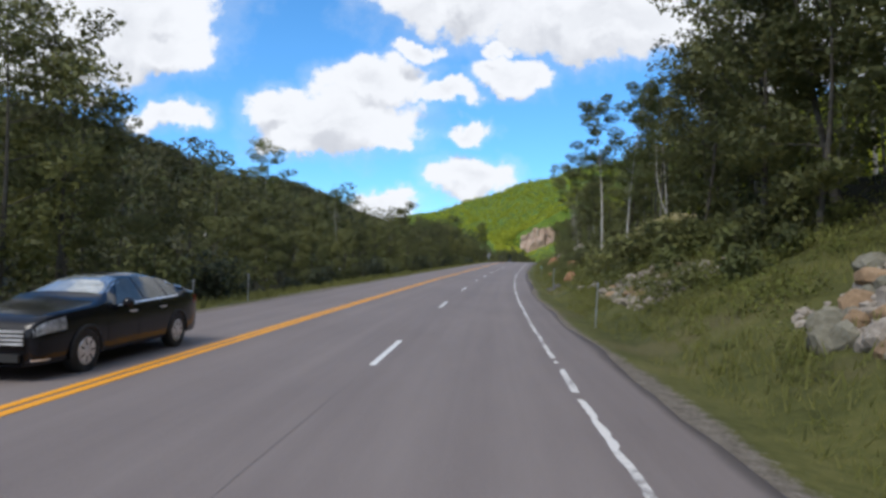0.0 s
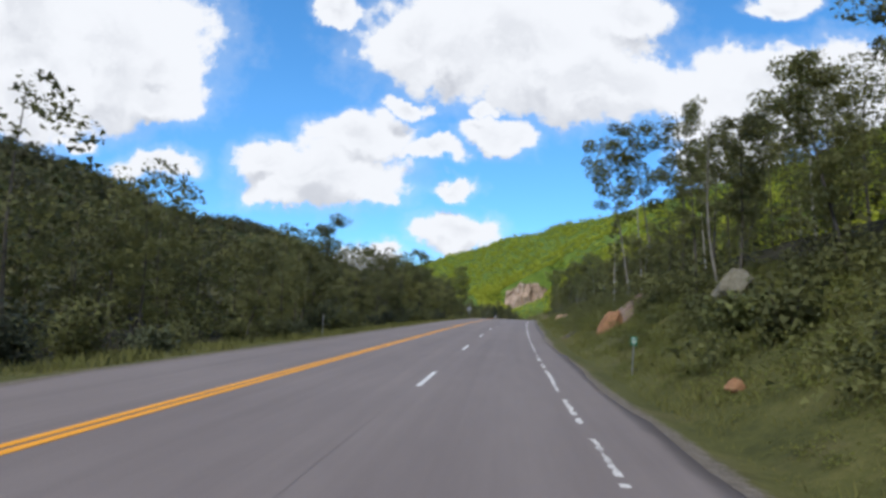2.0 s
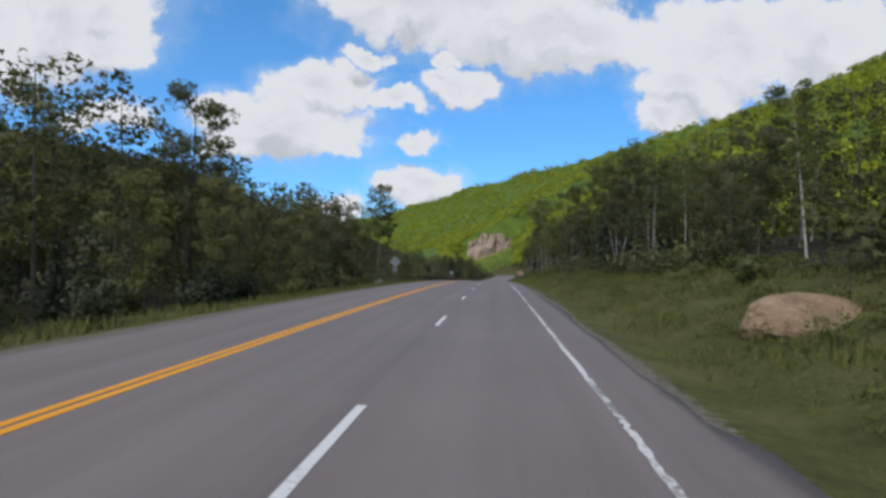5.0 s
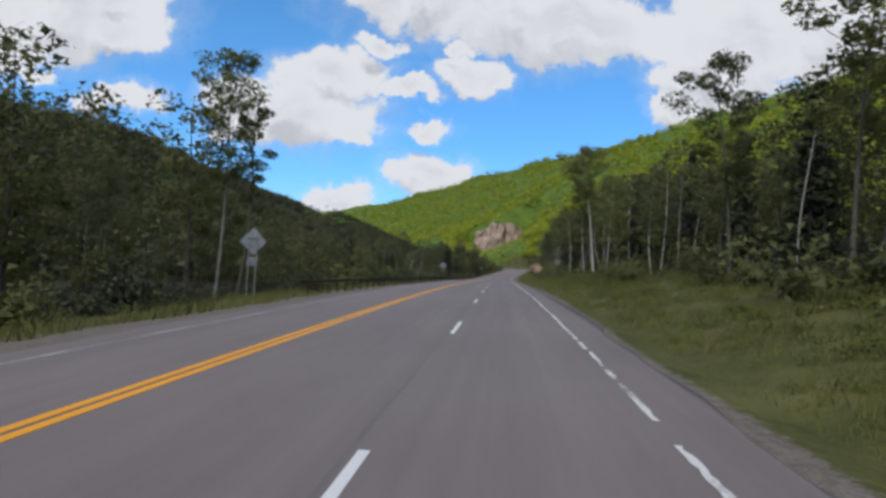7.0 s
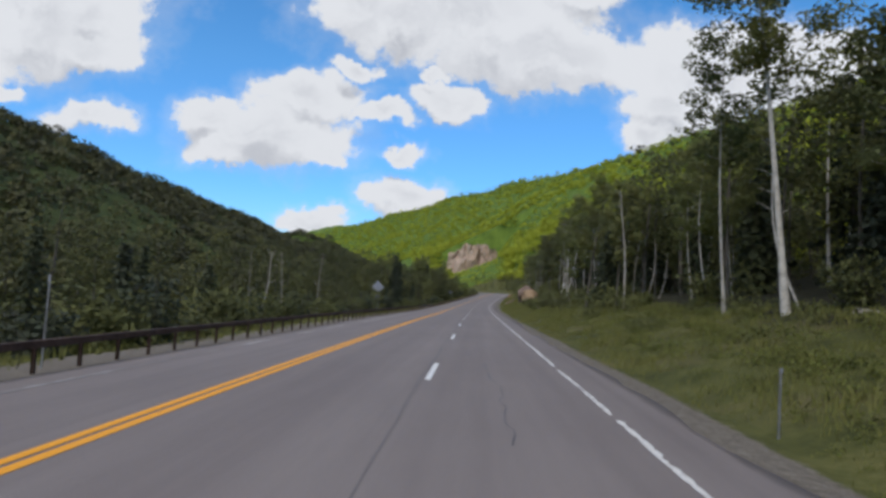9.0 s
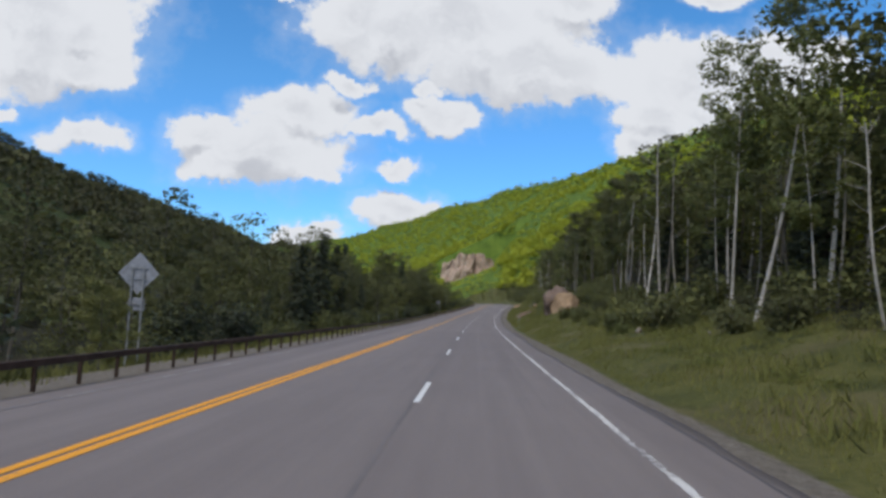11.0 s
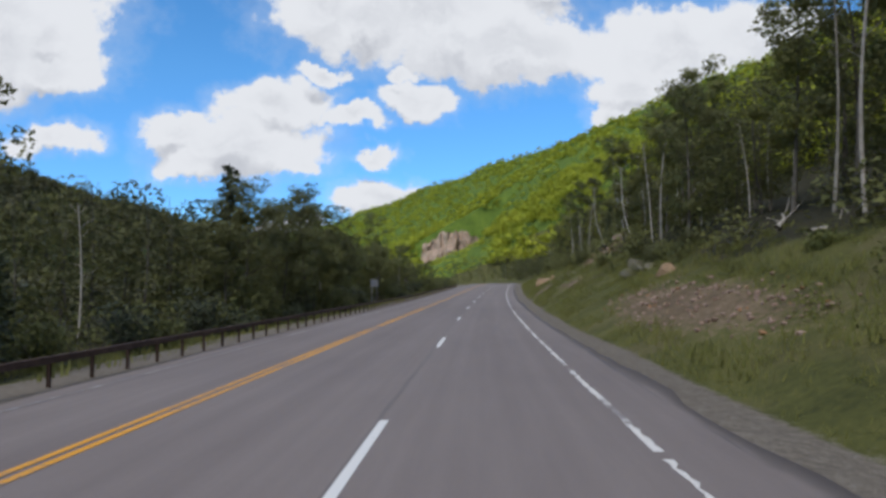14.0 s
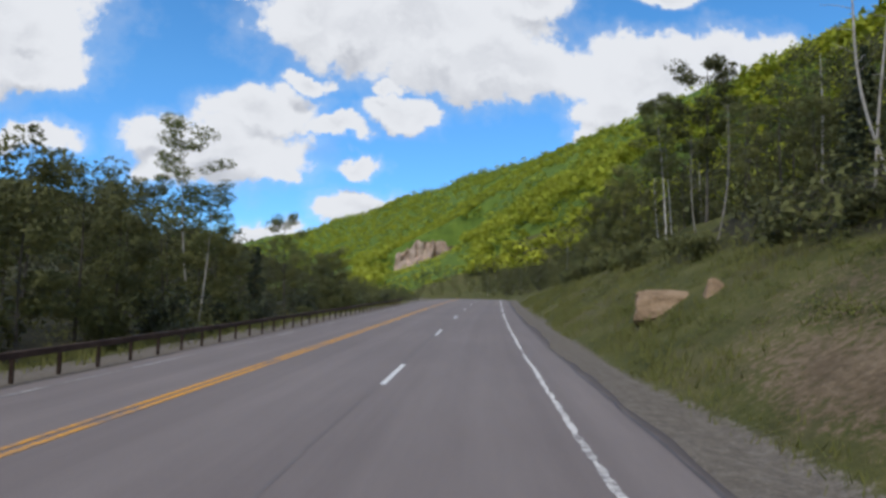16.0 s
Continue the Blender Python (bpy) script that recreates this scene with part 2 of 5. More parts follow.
def verge_material():
    """Grass, gravel, bare soil and forest floor, blended with ragged borders by the ground's own cover values."""
    m, k, bsdf, out = material("verge")
    p = pos(k)
    big, small, tiny = k.noise(p, 0.5, 5.0), k.noise(p, 5.5, 4.0, 0.65), k.noise(p, 26.0, 3.0, 0.7)
    f = k.math("ADD", k.math("MULTIPLY", big, 0.6), k.math("MULTIPLY", small, 0.4))
    g = k.math("ADD", k.math("MULTIPLY", small, 0.45), k.math("MULTIPLY", tiny, 0.55))
    fuzz = k.math("SUBTRACT", k.math("ADD", k.math("MULTIPLY", small, 0.6), k.math("MULTIPLY", tiny, 0.4)), 0.5)

    def cover(name, spread):
        at = k.n("ShaderNodeAttribute")
        at.attribute_name = name
        return k.step(k.math("ADD", at.outputs["Fac"], k.math("MULTIPLY", fuzz, spread)), 0.36, 0.64)
    col = k.ramp(f, (0.34, (0.040, 0.044, 0.012)), (0.5, (0.080, 0.082, 0.022)), (0.66, (0.128, 0.118, 0.038)))
    col = k.mix(k.math("MULTIPLY", k.step(k.noise(p, 0.22, 4.0, 0.6), 0.50, 0.66), 0.5), col, (0.125, 0.102, 0.052, 1))
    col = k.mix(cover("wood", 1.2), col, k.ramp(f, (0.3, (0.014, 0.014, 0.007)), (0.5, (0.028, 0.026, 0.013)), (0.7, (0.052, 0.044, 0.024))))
    col = k.mix(k.math("MULTIPLY", cover("bare", 2.2), 0.9), col, k.ramp(k.math("ADD", k.math("MULTIPLY", f, 0.5), k.math("MULTIPLY", g, 0.5)), (0.36, (0.066, 0.046, 0.028)), (0.5, (0.140, 0.098, 0.062)), (0.64, (0.24, 0.175, 0.118))))
    col = k.mix(cover("gravel", 1.1), col, k.ramp(g, (0.32, (0.075, 0.062, 0.048)), (0.5, (0.150, 0.128, 0.104)), (0.68, (0.25, 0.22, 0.185))))
    k.put(bsdf.inputs["Base Color"], col)
    bsdf.inputs["Roughness"].default_value, bsdf.inputs["Specular IOR Level"].default_value = 0.95, 0.2
    bump(k, bsdf, k.math("ADD", big, k.math("ADD", small, k.math("MULTIPLY", tiny, 0.4))), 0.8, 0.07)
    return m


VERGE = verge_material()
# lighter than the hill's ground: sunlight on the mountain is in the colour
GROUND_FAR = rough_material("mountain_undergrowth_sunlit_tone", (0.05, 0.08, 0.014), (0.09, 0.14, 0.02), (0.15, 0.2, 0.03), 0.08, 0.95, 0.8, 0.8, 9.0)
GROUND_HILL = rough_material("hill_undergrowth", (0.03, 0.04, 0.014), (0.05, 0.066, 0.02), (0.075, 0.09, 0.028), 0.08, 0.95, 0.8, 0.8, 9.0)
ROCK_TAN = rough_material("granite_tan", (0.13, 0.085, 0.05), (0.28, 0.19, 0.115), (0.40, 0.29, 0.19), 0.8, 0.85, 0.7, 0.08, 9.0)
ROCK_MOSSY = rough_material("granite_mossy", (0.10, 0.10, 0.035), (0.20, 0.175, 0.075), (0.34, 0.28, 0.165), 0.7, 0.9, 0.7, 0.06, 9.0)
ROCK_GREY = rough_material("granite_grey", (0.075, 0.07, 0.048), (0.165, 0.152, 0.113), (0.28, 0.26, 0.205), 1.0, 0.85, 0.7, 0.06, 9.0)
ROCK_BROWN = rough_material("granite_brown", (0.09, 0.060, 0.046), (0.185, 0.132, 0.104), (0.28, 0.22, 0.18), 0.8, 0.85, 0.7, 0.08, 9.0)
ROCK_RED = rough_material("granite_reddish", (0.115, 0.060, 0.034), (0.265, 0.138, 0.070), (0.38, 0.235, 0.135), 0.9, 0.85, 0.7, 0.07, 8.0)
ROCK_SOIL = rough_material("scree_stone", (0.13, 0.085, 0.065), (0.26, 0.18, 0.14), (0.42, 0.32, 0.265), 1.6, 0.9, 0.6, 0.03, 7.0)
ROCK_DARK = rough_material("ditch_stone", (0.05, 0.046, 0.045), (0.105, 0.098, 0.097), (0.19, 0.178, 0.175), 1.6, 0.9, 0.6, 0.03, 7.0)
ROCK_PALE = rough_material("rubble_pale", (0.13, 0.108, 0.088), (0.27, 0.232, 0.19), (0.42, 0.375, 0.32), 2.0, 0.85, 0.6, 0.03, 7.0)
ROCK_CLIFF = rough_material("cliff_face", (0.24, 0.165, 0.125), (0.42, 0.305, 0.235), (0.56, 0.44, 0.35), 0.05, 0.9, 0.6, 0.8, 6.0)
STEEL = plain("galvanised_steel", (0.36, 0.37, 0.38), 0.45, 0.7)
CORTEN = rough_material("weathered_rail_steel", (0.03, 0.02, 0.016), (0.065, 0.042, 0.034), (0.11, 0.075, 0.06), 2.5, 0.8, 0.2, 0.005)
SIGNBACK = plain("sign_aluminium", (0.28, 0.29, 0.32), 0.5, 0.4)


def asphalt_material():
    m, k, bsdf, out = material("worn_asphalt")
    p = pos(k)
    grain = k.noise(p, 55.0, 3.0, 0.7)
    lane = k.n("ShaderNodeCombineXYZ")
    for i, (name, scale) in enumerate((("across", 1.1), ("along", 0.012))):
        at = k.n("ShaderNodeAttribute")
        at.attribute_name = name
        across = at.outputs["Fac"] if i == 0 else across
        k.put(lane.inputs[i], k.math("MULTIPLY", at.outputs["Fac"], scale))
    mid = k.noise(k.vmath("MULTIPLY", lane.outputs[0], (2.4, 30.0, 1.0)), 1.0, 5.0, 0.6)
    patch = k.math("ADD", k.math("MULTIPLY", k.noise(p, 0.12, 3.0), 0.35), k.math("MULTIPLY", k.noise(lane.outputs[0], 1.0, 4.0, 0.6), 0.65))
    f = k.math("ADD", k.math("MULTIPLY", patch, 0.58), k.math("ADD", k.math("MULTIPLY", mid, 0.14), k.math("MULTIPLY", grain, 0.28)))
    col = k.ramp(f, (0.34, (0.132, 0.108, 0.102)), (0.5, (0.175, 0.147, 0.138)), (0.66, (0.220, 0.187, 0.174)))
    # the uneven tarred margin of the shoulder
    tar = k.step(k.math("ADD", across, k.math("MULTIPLY", k.math("SUBTRACT", k.noise(p, 0.7, 4.0, 0.6), 0.5), 0.5)), 0.95, 1.12)
    k.put(bsdf.inputs["Base Color"], k.mix(k.math("MULTIPLY", tar, 0.45), col, (0.078, 0.068, 0.066, 1)))
    bsdf.inputs["Roughness"].default_value = 0.8
    bsdf.inputs["Specular IOR Level"].default_value = 0.3
    bump(k, bsdf, grain, 0.5, 0.006)
    return m


def paint_material(name, col, wear_lo, wear_hi):
    m, k, bsdf, out = material(name)
    p = pos(k)
    worn = k.step(k.math("ADD", k.math("MULTIPLY", k.noise(p, 0.3, 4.0, 0.6), 0.6), k.math("MULTIPLY", k.noise(p, 7.0, 5.0, 0.7), 0.4)), wear_lo, wear_hi)
    k.put(bsdf.inputs["Base Color"], k.mix(worn, (*col, 1), (0.169, 0.147, 0.140, 1)))
    bsdf.inputs["Roughness"].default_value = 0.7
    return m


ASPHALT = asphalt_material()
PAINT_W = paint_material("white_road_paint", (0.60, 0.575, 0.545), 0.49, 0.62)
PAINT_D = paint_material("white_dash_paint", (0.62, 0.61, 0.59), 0.56, 0.7)
PAINT_Y = paint_material("yellow_road_paint", (0.74, 0.305, 0.005), 0.56, 0.72)
PAINT_F = paint_material("faded_white_paint", (0.42, 0.41, 0.39), 0.36, 0.52)
PAINT_YW = paint_material("worn_yellow_paint", (0.62, 0.28, 0.015), 0.47, 0.66)
SEAM_FAINT = rough_material("old_seam", (0.118, 0.102, 0.098), (0.146, 0.127, 0.121), (0.168, 0.146, 0.14), 0.25, 0.7, 0.2, 0.004)
SEAM = rough_material("tar_seam", (0.07, 0.062, 0.062), (0.095, 0.084, 0.084), (0.125, 0.11, 0.11), 1.5, 0.6, 0.2, 0.004)


# ---------------------------------------------------------------- the road's line
STEP = 1.0
S_MIN, S_MAX = -200.0, 3200.0
ss = np.arange(S_MIN, S_MAX + STEP, STEP)
_k = np.interp(ss, KNOTS, CURVE) * 1e-3
_g = np.interp(ss, KNOTS, GRADE) * 1e-2
_b = np.interp(ss, KNOTS, BANK) * 1e-2
_i0 = int(round(-S_MIN / STEP))
phi = np.cumsum(_k) * STEP
phi -= phi[_i0]
rx, ry, rz = np.cumsum(-np.sin(phi)) * STEP, np.cumsum(np.cos(phi)) * STEP, np.cumsum(_g) * STEP
rx, ry, rz = rx - rx[_i0], ry - ry[_i0], rz - rz[_i0]


def on_road(s, lat, up=0.0):
    """World points from metres along the road, metres right of the right edge line, and height over the banked carriageway."""
    s, lat = np.asarray(s, float), np.asarray(lat, float)
    x, y, z, p, b = (np.interp(s, ss, a) for a in (rx, ry, rz, phi, _b))
    return np.stack(np.broadcast_arrays(x + lat * np.cos(p), y + lat * np.sin(p), z + np.clip(lat, -14, 6) * b - 0.025 * np.clip(-6.55 - lat, 0, 6) + up), -1)


def heading(s):
    return float(np.interp(s, ss, phi))


RIDGE_R = np.array([(460, -400, 152), (440, 300, 199), (430, 840, 207), (422, 1036, 218), (380, 1250, 225), (352, 1577, 242), (295, 1744, 246), (135, 2165, 241), (-70, 2460, 194), (-420, 2700, 140)], float)
RIDGE_L = np.array([(-215, -300, 64), (-195, 300, 64), (-155, 600, 65), (-150, 950, 62), (-122, 1150, 52)], float)


def ridge_height(x, y, line, w, power):
    best = np.zeros_like(x)
    for a, b in zip(line[:-1], line[1:]):
        d = b[:2] - a[:2]
        u = np.clip(((x - a[0]) * d[0] + (y - a[1]) * d[1]) / (d @ d), 0, 1)
        dist = np.hypot(x - a[0] - u * d[0], y - a[1] - u * d[1])
        best = np.maximum(best, (a[2] + u * (b[2] - a[2])) * np.clip(1 - dist / w, 0, 1) ** power)
    return best


def rolling(x, y):
    return np.sin(x * 0.021 + y * 0.013) * np.cos(y * 0.017 - x * 0.008) + 0.5 * np.sin(x * 0.05 - y * 0.043) * np.sin(y * 0.061)


CLIFF = (124.0, 1262.0)


def mountain(x, y):
    """The long mountain, hollowed out in front of its cliff."""
    axis = 49 + (y - 468) * 0.0945
    gap = np.exp(-((x - axis) / 62.0) ** 2) * np.clip((y - 800) / 150, 0, 1) * np.clip((CLIFF[1] - 4 - y) / 14, 0, 1)
    return ridge_height(x, y, RIDGE_R, 385.0, 1.12) * (1 - 0.9 * gap)


def hills(x, y):
    r = mountain(x, y)
    l = ridge_height(x, y, RIDGE_L, 140.0, 1.1)
    h = np.maximum(r, l)
    return h + rolling(x, y) * np.clip(h / 25, 0, 1) * 5.0


SLOPE_S = [-200, 0, 60, 105, 150, 200, 290, 360, 395, 440, 470, 495, 525, 560, 600]
SLOPE_M = [0.45, 0.50, 0.54, 0.58, 0.36, 0.24, 0.27, 0.27, 0.40, 0.50, 0.58, 0.62, 0.62, 0.45, 0.3]


def cross(s, lat):
    """Height of the ground over the carriageway's plane."""
    m = np.interp(s, SLOPE_S, SLOPE_M)
    r = np.clip(lat - 2.6, 0, None)
    up = m * np.minimum(r, 11.0) + 0.22 * np.clip(r - 11.0, 0, 20)
    up = up - 0.10 * np.exp(-((lat - 2.3) / 0.5) ** 2)
    l = np.clip(-10.6 - lat, 0, None)
    down = -0.11 * np.minimum(l, 7.0) - 0.03 * np.clip(l - 7, 0, 20)
    return up + down


def ground(s, lat):
    s, lat = np.broadcast_arrays(np.asarray(s, float), np.asarray(lat, float))
    p = on_road(s, lat)
    out = np.clip(np.maximum(lat - 2.5, -11 - lat), 0, 6) / 6
    z = p[..., 2] + cross(s, lat)
    z = z + out * (0.16 * np.sin(p[..., 0] * 0.9 + p[..., 1] * 0.5) * np.sin(p[..., 1] * 0.7) + 0.10 * np.sin(p[..., 1] * 1.9 + p[..., 0] * 1.1))
    far = np.clip(np.maximum(lat - 25, -30 - lat) / 40, 0, 1)
    far = np.maximum(far, np.clip((s - 660) / 140, 0, 1))
    z = z + far * hills(p[..., 0], p[..., 1])
    z = np.where((lat > -9.5) & (lat < 0.9), p[..., 2] - 0.12, z - 0.03)
    p[..., 2] = z
    return p


# ---------------------------------------------------------------- mesh helpers
def mesh_from(name, verts, faces, mats, mat_index=None, smooth=False, outward=None, tone=None):
    """A mesh from arrays of vertices and of equal-sized faces."""
    me = bpy.data.meshes.new(name)
    verts, faces = np.asarray(verts, np.float32), np.asarray(faces, np.int32)
    n, c = faces.shape
    me.vertices.add(len(verts))
    me.vertices.foreach_set("co", verts.ravel())
    me.loops.add(n * c)
    me.loops.foreach_set("vertex_index", faces.ravel())
    me.polygons.add(n)
    me.polygons.foreach_set("loop_start", np.arange(0, n * c, c, dtype=np.int32))
    me.polygons.foreach_set("loop_total", np.full(n, c, np.int32))
    for m in mats if isinstance(mats, (list, tuple)) else [mats]:
        me.materials.append(m)
    if mat_index is not None:
        me.polygons.foreach_set("material_index", np.asarray(mat_index, np.int32))
    me.polygons.foreach_set("use_smooth", np.full(n, smooth))
    me.update(calc_edges=True)
    if outward is not None:
        me.attributes.new("outward", "FLOAT_VECTOR", "POINT").data.foreach_set("vector", np.asarray(outward, np.float32).ravel())
    if tone is not None:
        me.attributes.new("tone", "FLOAT", "POINT").data.foreach_set("value", np.asarray(tone, np.float32))
    return me


def grid_faces(a, b):
    i = np.arange(a - 1)[:, None] * b + np.arange(b - 1)[None, :]
    return np.stack([i, i + b, i + b + 1, i + 1], -1).reshape(-1, 4)


def bm_mesh(name, bm, mat, smooth=True):
    me = bpy.data.meshes.new(name)
    bm.to_mesh(me)
    bm.free()
    me.materials.append(mat)
    me.polygons.foreach_set("use_smooth", np.full(len(me.polygons), smooth))
    return me


def part(name, me, parent, label=""):
    ob = new(name, me)
    ob.parent = parent
    return tagged(ob, label)


def thing(name, label, category, group="", kind=""):
    return tagged(new(name), label, category, group, kind)


def tube(path, radii, sides=7):
    """Vertices and faces of a tapered tube along a path."""
    path, radii = np.asarray(path, float), np.asarray(radii, float)
    t = np.gradient(path, axis=0)
    t /= np.linalg.norm(t, axis=1)[:, None] + 1e-9
    ref = np.where(np.abs(t[:, 2:3]) > 0.9, np.array([[1.0, 0, 0]]), np.array([[0, 0, 1.0]]))
    u = np.cross(t, ref)
    u /= np.linalg.norm(u, axis=1)[:, None] + 1e-9
    v = np.cross(t, u)
    a = np.arange(sides) / sides * 2 * np.pi
    ring = path[:, None] + radii[:, None, None] * (u[:, None] * np.cos(a)[None, :, None] + v[:, None] * np.sin(a)[None, :, None])
    n = len(path)
    i = np.arange(n - 1)[:, None] * sides + np.arange(sides)[None]
    j = np.arange(n - 1)[:, None] * sides + (np.arange(sides)[None] + 1) % sides
    return ring.reshape(-1, 3), np.stack([i, j, j + sides, i + sides], -1).reshape(-1, 4)


def join(parts):
    v, f, o = [], [], 0
    for a, b in parts:
        v.append(a)
        f.append(b + o)
        o += len(a)
    return np.concatenate(v), np.concatenate(f)


def leaves(rng, centres, size, flat=0.5, stretch=1.25):
    """Small pointed leaves or sprays, one island each, round the given centres."""
    n = len(centres)
    d = rng.normal(size=(n, 3))
    d[:, 2] *= 0.6
    d /= np.linalg.norm(d, axis=1)[:, None] + 1e-9
    up = rng.normal(size=(n, 3))
    up[:, 2] += flat * 3
    side = np.cross(d, up)
    side /= np.linalg.norm(side, axis=1)[:, None] + 1e-9
    s = size * rng.uniform(0.6, 1.35, (n, 1))
    skew = rng.uniform(-0.35, 0.35, (n, 1))
    v = np.stack([centres - d * s * stretch * 0.45 + side * s * 0.5, centres + d * s * stretch * 0.55 + side * s * skew, centres - d * s * stretch * 0.45 - side * s * 0.5], 1)
    return v.reshape(-1, 3), np.arange(n * 3).reshape(-1, 3)


def clump(rng, centre, rad, count, squash, heart):
    """Leaf centres and their outward directions on a loose clump; heart is the middle of the whole crown."""
    d = rng.normal(size=(count, 3))
    d /= np.linalg.norm(d, axis=1)[:, None]
    c = centre + d * rad * rng.uniform(0.35, 1.0, (count, 1)) ** 0.6 * [1, 1, squash]
    away = c - heart
    away /= np.linalg.norm(away, axis=1)[:, None] + 1e-6
    o = 0.75 * d + 0.6 * away
    return c, o / (np.linalg.norm(o, axis=1)[:, None] + 1e-6)


def foliage_of(rng, clumps, size, flat=0.5, stretch=1.25):
    """Leaves on all the clumps, with the outward direction of each corner."""
    c, o = np.concatenate([a for a, _ in clumps]), np.concatenate([b for _, b in clumps])
    v, f = leaves(rng, c, size, flat, stretch)
    return v, f, np.repeat(o, 3, axis=0)


def split_quads(wood):
    v, f = wood
    return v, np.concatenate([f[:, [0, 1, 2]], f[:, [0, 2, 3]]])


# ---------------------------------------------------------------- ground, road, markings
def bare_soil(s, lat):
    blob = lambda s0, l0, a, b: np.exp(-((s - s0) / a) ** 2 - ((lat - l0) / b) ** 2)
    return 0.95 * blob(432.0, 5.1, 10.0, 1.8) + blob(481, 10.7, 6, 2) + 0.8 * blob(480, 3.9, 4, 1) + 0.5 * blob(484, 6.4, 6, 2.2) + 0.7 * blob(466, 5.5, 5, 1.5) + 0.5 * blob(40, 5.3, 7, 1.6) + 0.35 * blob(22, 6, 3, 2) + 0.7 * blob(111.5, 2.8, 3, 0.8)


def build_ground():
    s = np.concatenate([np.arange(-200, 640, 3.0), np.arange(640, 2600, 12), np.arange(2600, 3200, 60)])
    right = np.concatenate([[1.0, 1.25, 1.6, 2.0, 2.4, 2.8, 3.3], np.arange(4, 20, 0.8), np.arange(20, 60, 4), np.arange(60, 1300, 15), np.arange(1300, 2800, 160)])
    left = np.concatenate([[-10.0, -10.3, -10.8, -11.4, -12.2], np.arange(-13, -30, -1.2), np.arange(-30, -60, -4), np.arange(-60, -300, -10), np.arange(-300, -2600, -160)])
    lat = np.concatenate([left[::-1], [-8, -4, -1], right])
    ws, wl = np.meshgrid(s, lat, indexing="ij")
    p = ground(ws, wl)
    mid = ((wl[:-1, :-1] + wl[1:, 1:]) / 2).ravel()
    sm = ((ws[:-1, :-1] + ws[1:, 1:]) / 2).ravel()
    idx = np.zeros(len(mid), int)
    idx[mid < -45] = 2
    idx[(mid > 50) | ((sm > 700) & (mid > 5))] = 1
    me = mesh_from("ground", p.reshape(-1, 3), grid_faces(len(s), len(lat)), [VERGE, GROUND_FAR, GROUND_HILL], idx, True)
    wob_ = np.sin(ws * 0.37) * 0.6 + np.sin(ws * 0.11) * 0.8
    edge_r = np.interp(ws, [0, 230, 262, 300, 380, 520], [1.38, 1.5, 2.2, 1.75, 2.1, 2.6]) + 0.16 * wob_
    edge_l = np.interp(ws, [200, 212, 226, 245], [-11.0, -12.6, -12.8, -13.4]) + 0.25 * wob_
    gravel = np.where(wl > -4, (edge_r - wl) / 0.8, (wl - edge_l) / 0.9) + 0.5
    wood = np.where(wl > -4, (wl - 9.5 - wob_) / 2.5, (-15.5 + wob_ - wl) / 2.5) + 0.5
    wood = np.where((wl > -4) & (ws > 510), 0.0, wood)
    bare = bare_soil(ws, wl)
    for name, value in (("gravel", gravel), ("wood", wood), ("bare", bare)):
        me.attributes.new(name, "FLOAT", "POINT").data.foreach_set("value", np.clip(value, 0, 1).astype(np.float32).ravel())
    ob = new("ground", me)
    tagged(ob, "grassy verge and wooded valley floor rising into hills", "ground", kind="structure")


def build_road():
    rng = np.random.default_rng(3)
    s = np.arange(-200, 760, 1.25)
    lat = np.array([-10.15, -9.9, -8, -6.5, -5, -3.2, -1.6, 0, 0.9, 1.2])
    ws, wl = np.meshgrid(s, lat, indexing="ij")
    ragged = np.cumsum(rng.normal(0, 0.075, (len(s), 2)), 0)
    ragged -= np.stack([np.convolve(ragged[:, i], np.ones(41) / 41, "same") for i in range(2)], -1)
    wl[:, 0] += np.clip(ragged[:, 0], -0.25, 0.2)
    wl[:, -1] += np.clip(ragged[:, 1] * np.interp(s, [300, 330], [1.1, 1.0]), -0.25, 0.2)
    top = on_road(ws, wl)
    top[:, -1, 2] -= 0.015
    top[:, 0, 2] -= 0.015
    low = top[:, [0, -1]] - [0, 0, 0.12]
    p = np.concatenate([low[:, :1], top, low[:, 1:]], 1)
    me = mesh_from("road", p.reshape(-1, 3), grid_faces(len(s), len(lat) + 2), [ASPHALT], None, True)
    across = np.concatenate([wl[:, :1], wl, wl[:, -1:]], 1)
    for name, value in (("across", across), ("along", np.broadcast_to(s[:, None], across.shape))):
        me.attributes.new(name, "FLOAT", "POINT").data.foreach_set("value", np.ascontiguousarray(value, np.float32).ravel())
    ob = new("road", me)
    tagged(ob, "worn grey asphalt mountain road with crumbling edges", "road", kind="structure")
    return ob


def strip(name, s, lat, width, mat, lift, label):
    s = np.asarray(s, float)
    lat = np.broadcast_to(lat, s.shape)
    width = np.broadcast_to(width, s.shape)
    p = np.stack([on_road(s, lat - width / 2, lift), on_road(s, lat + width / 2, lift)], 1).reshape(-1, 3)
    return tagged(new(name, mesh_from(name, p, grid_faces(len(s), 2), [mat])), label, "road marking", kind="structure")


LANE, CENTRE, LEFT_EDGE = -3.23, -6.55, -9.36
DASH0, DASH_STEP, DASH_LONG = 21.38, 14.0185, 3.5


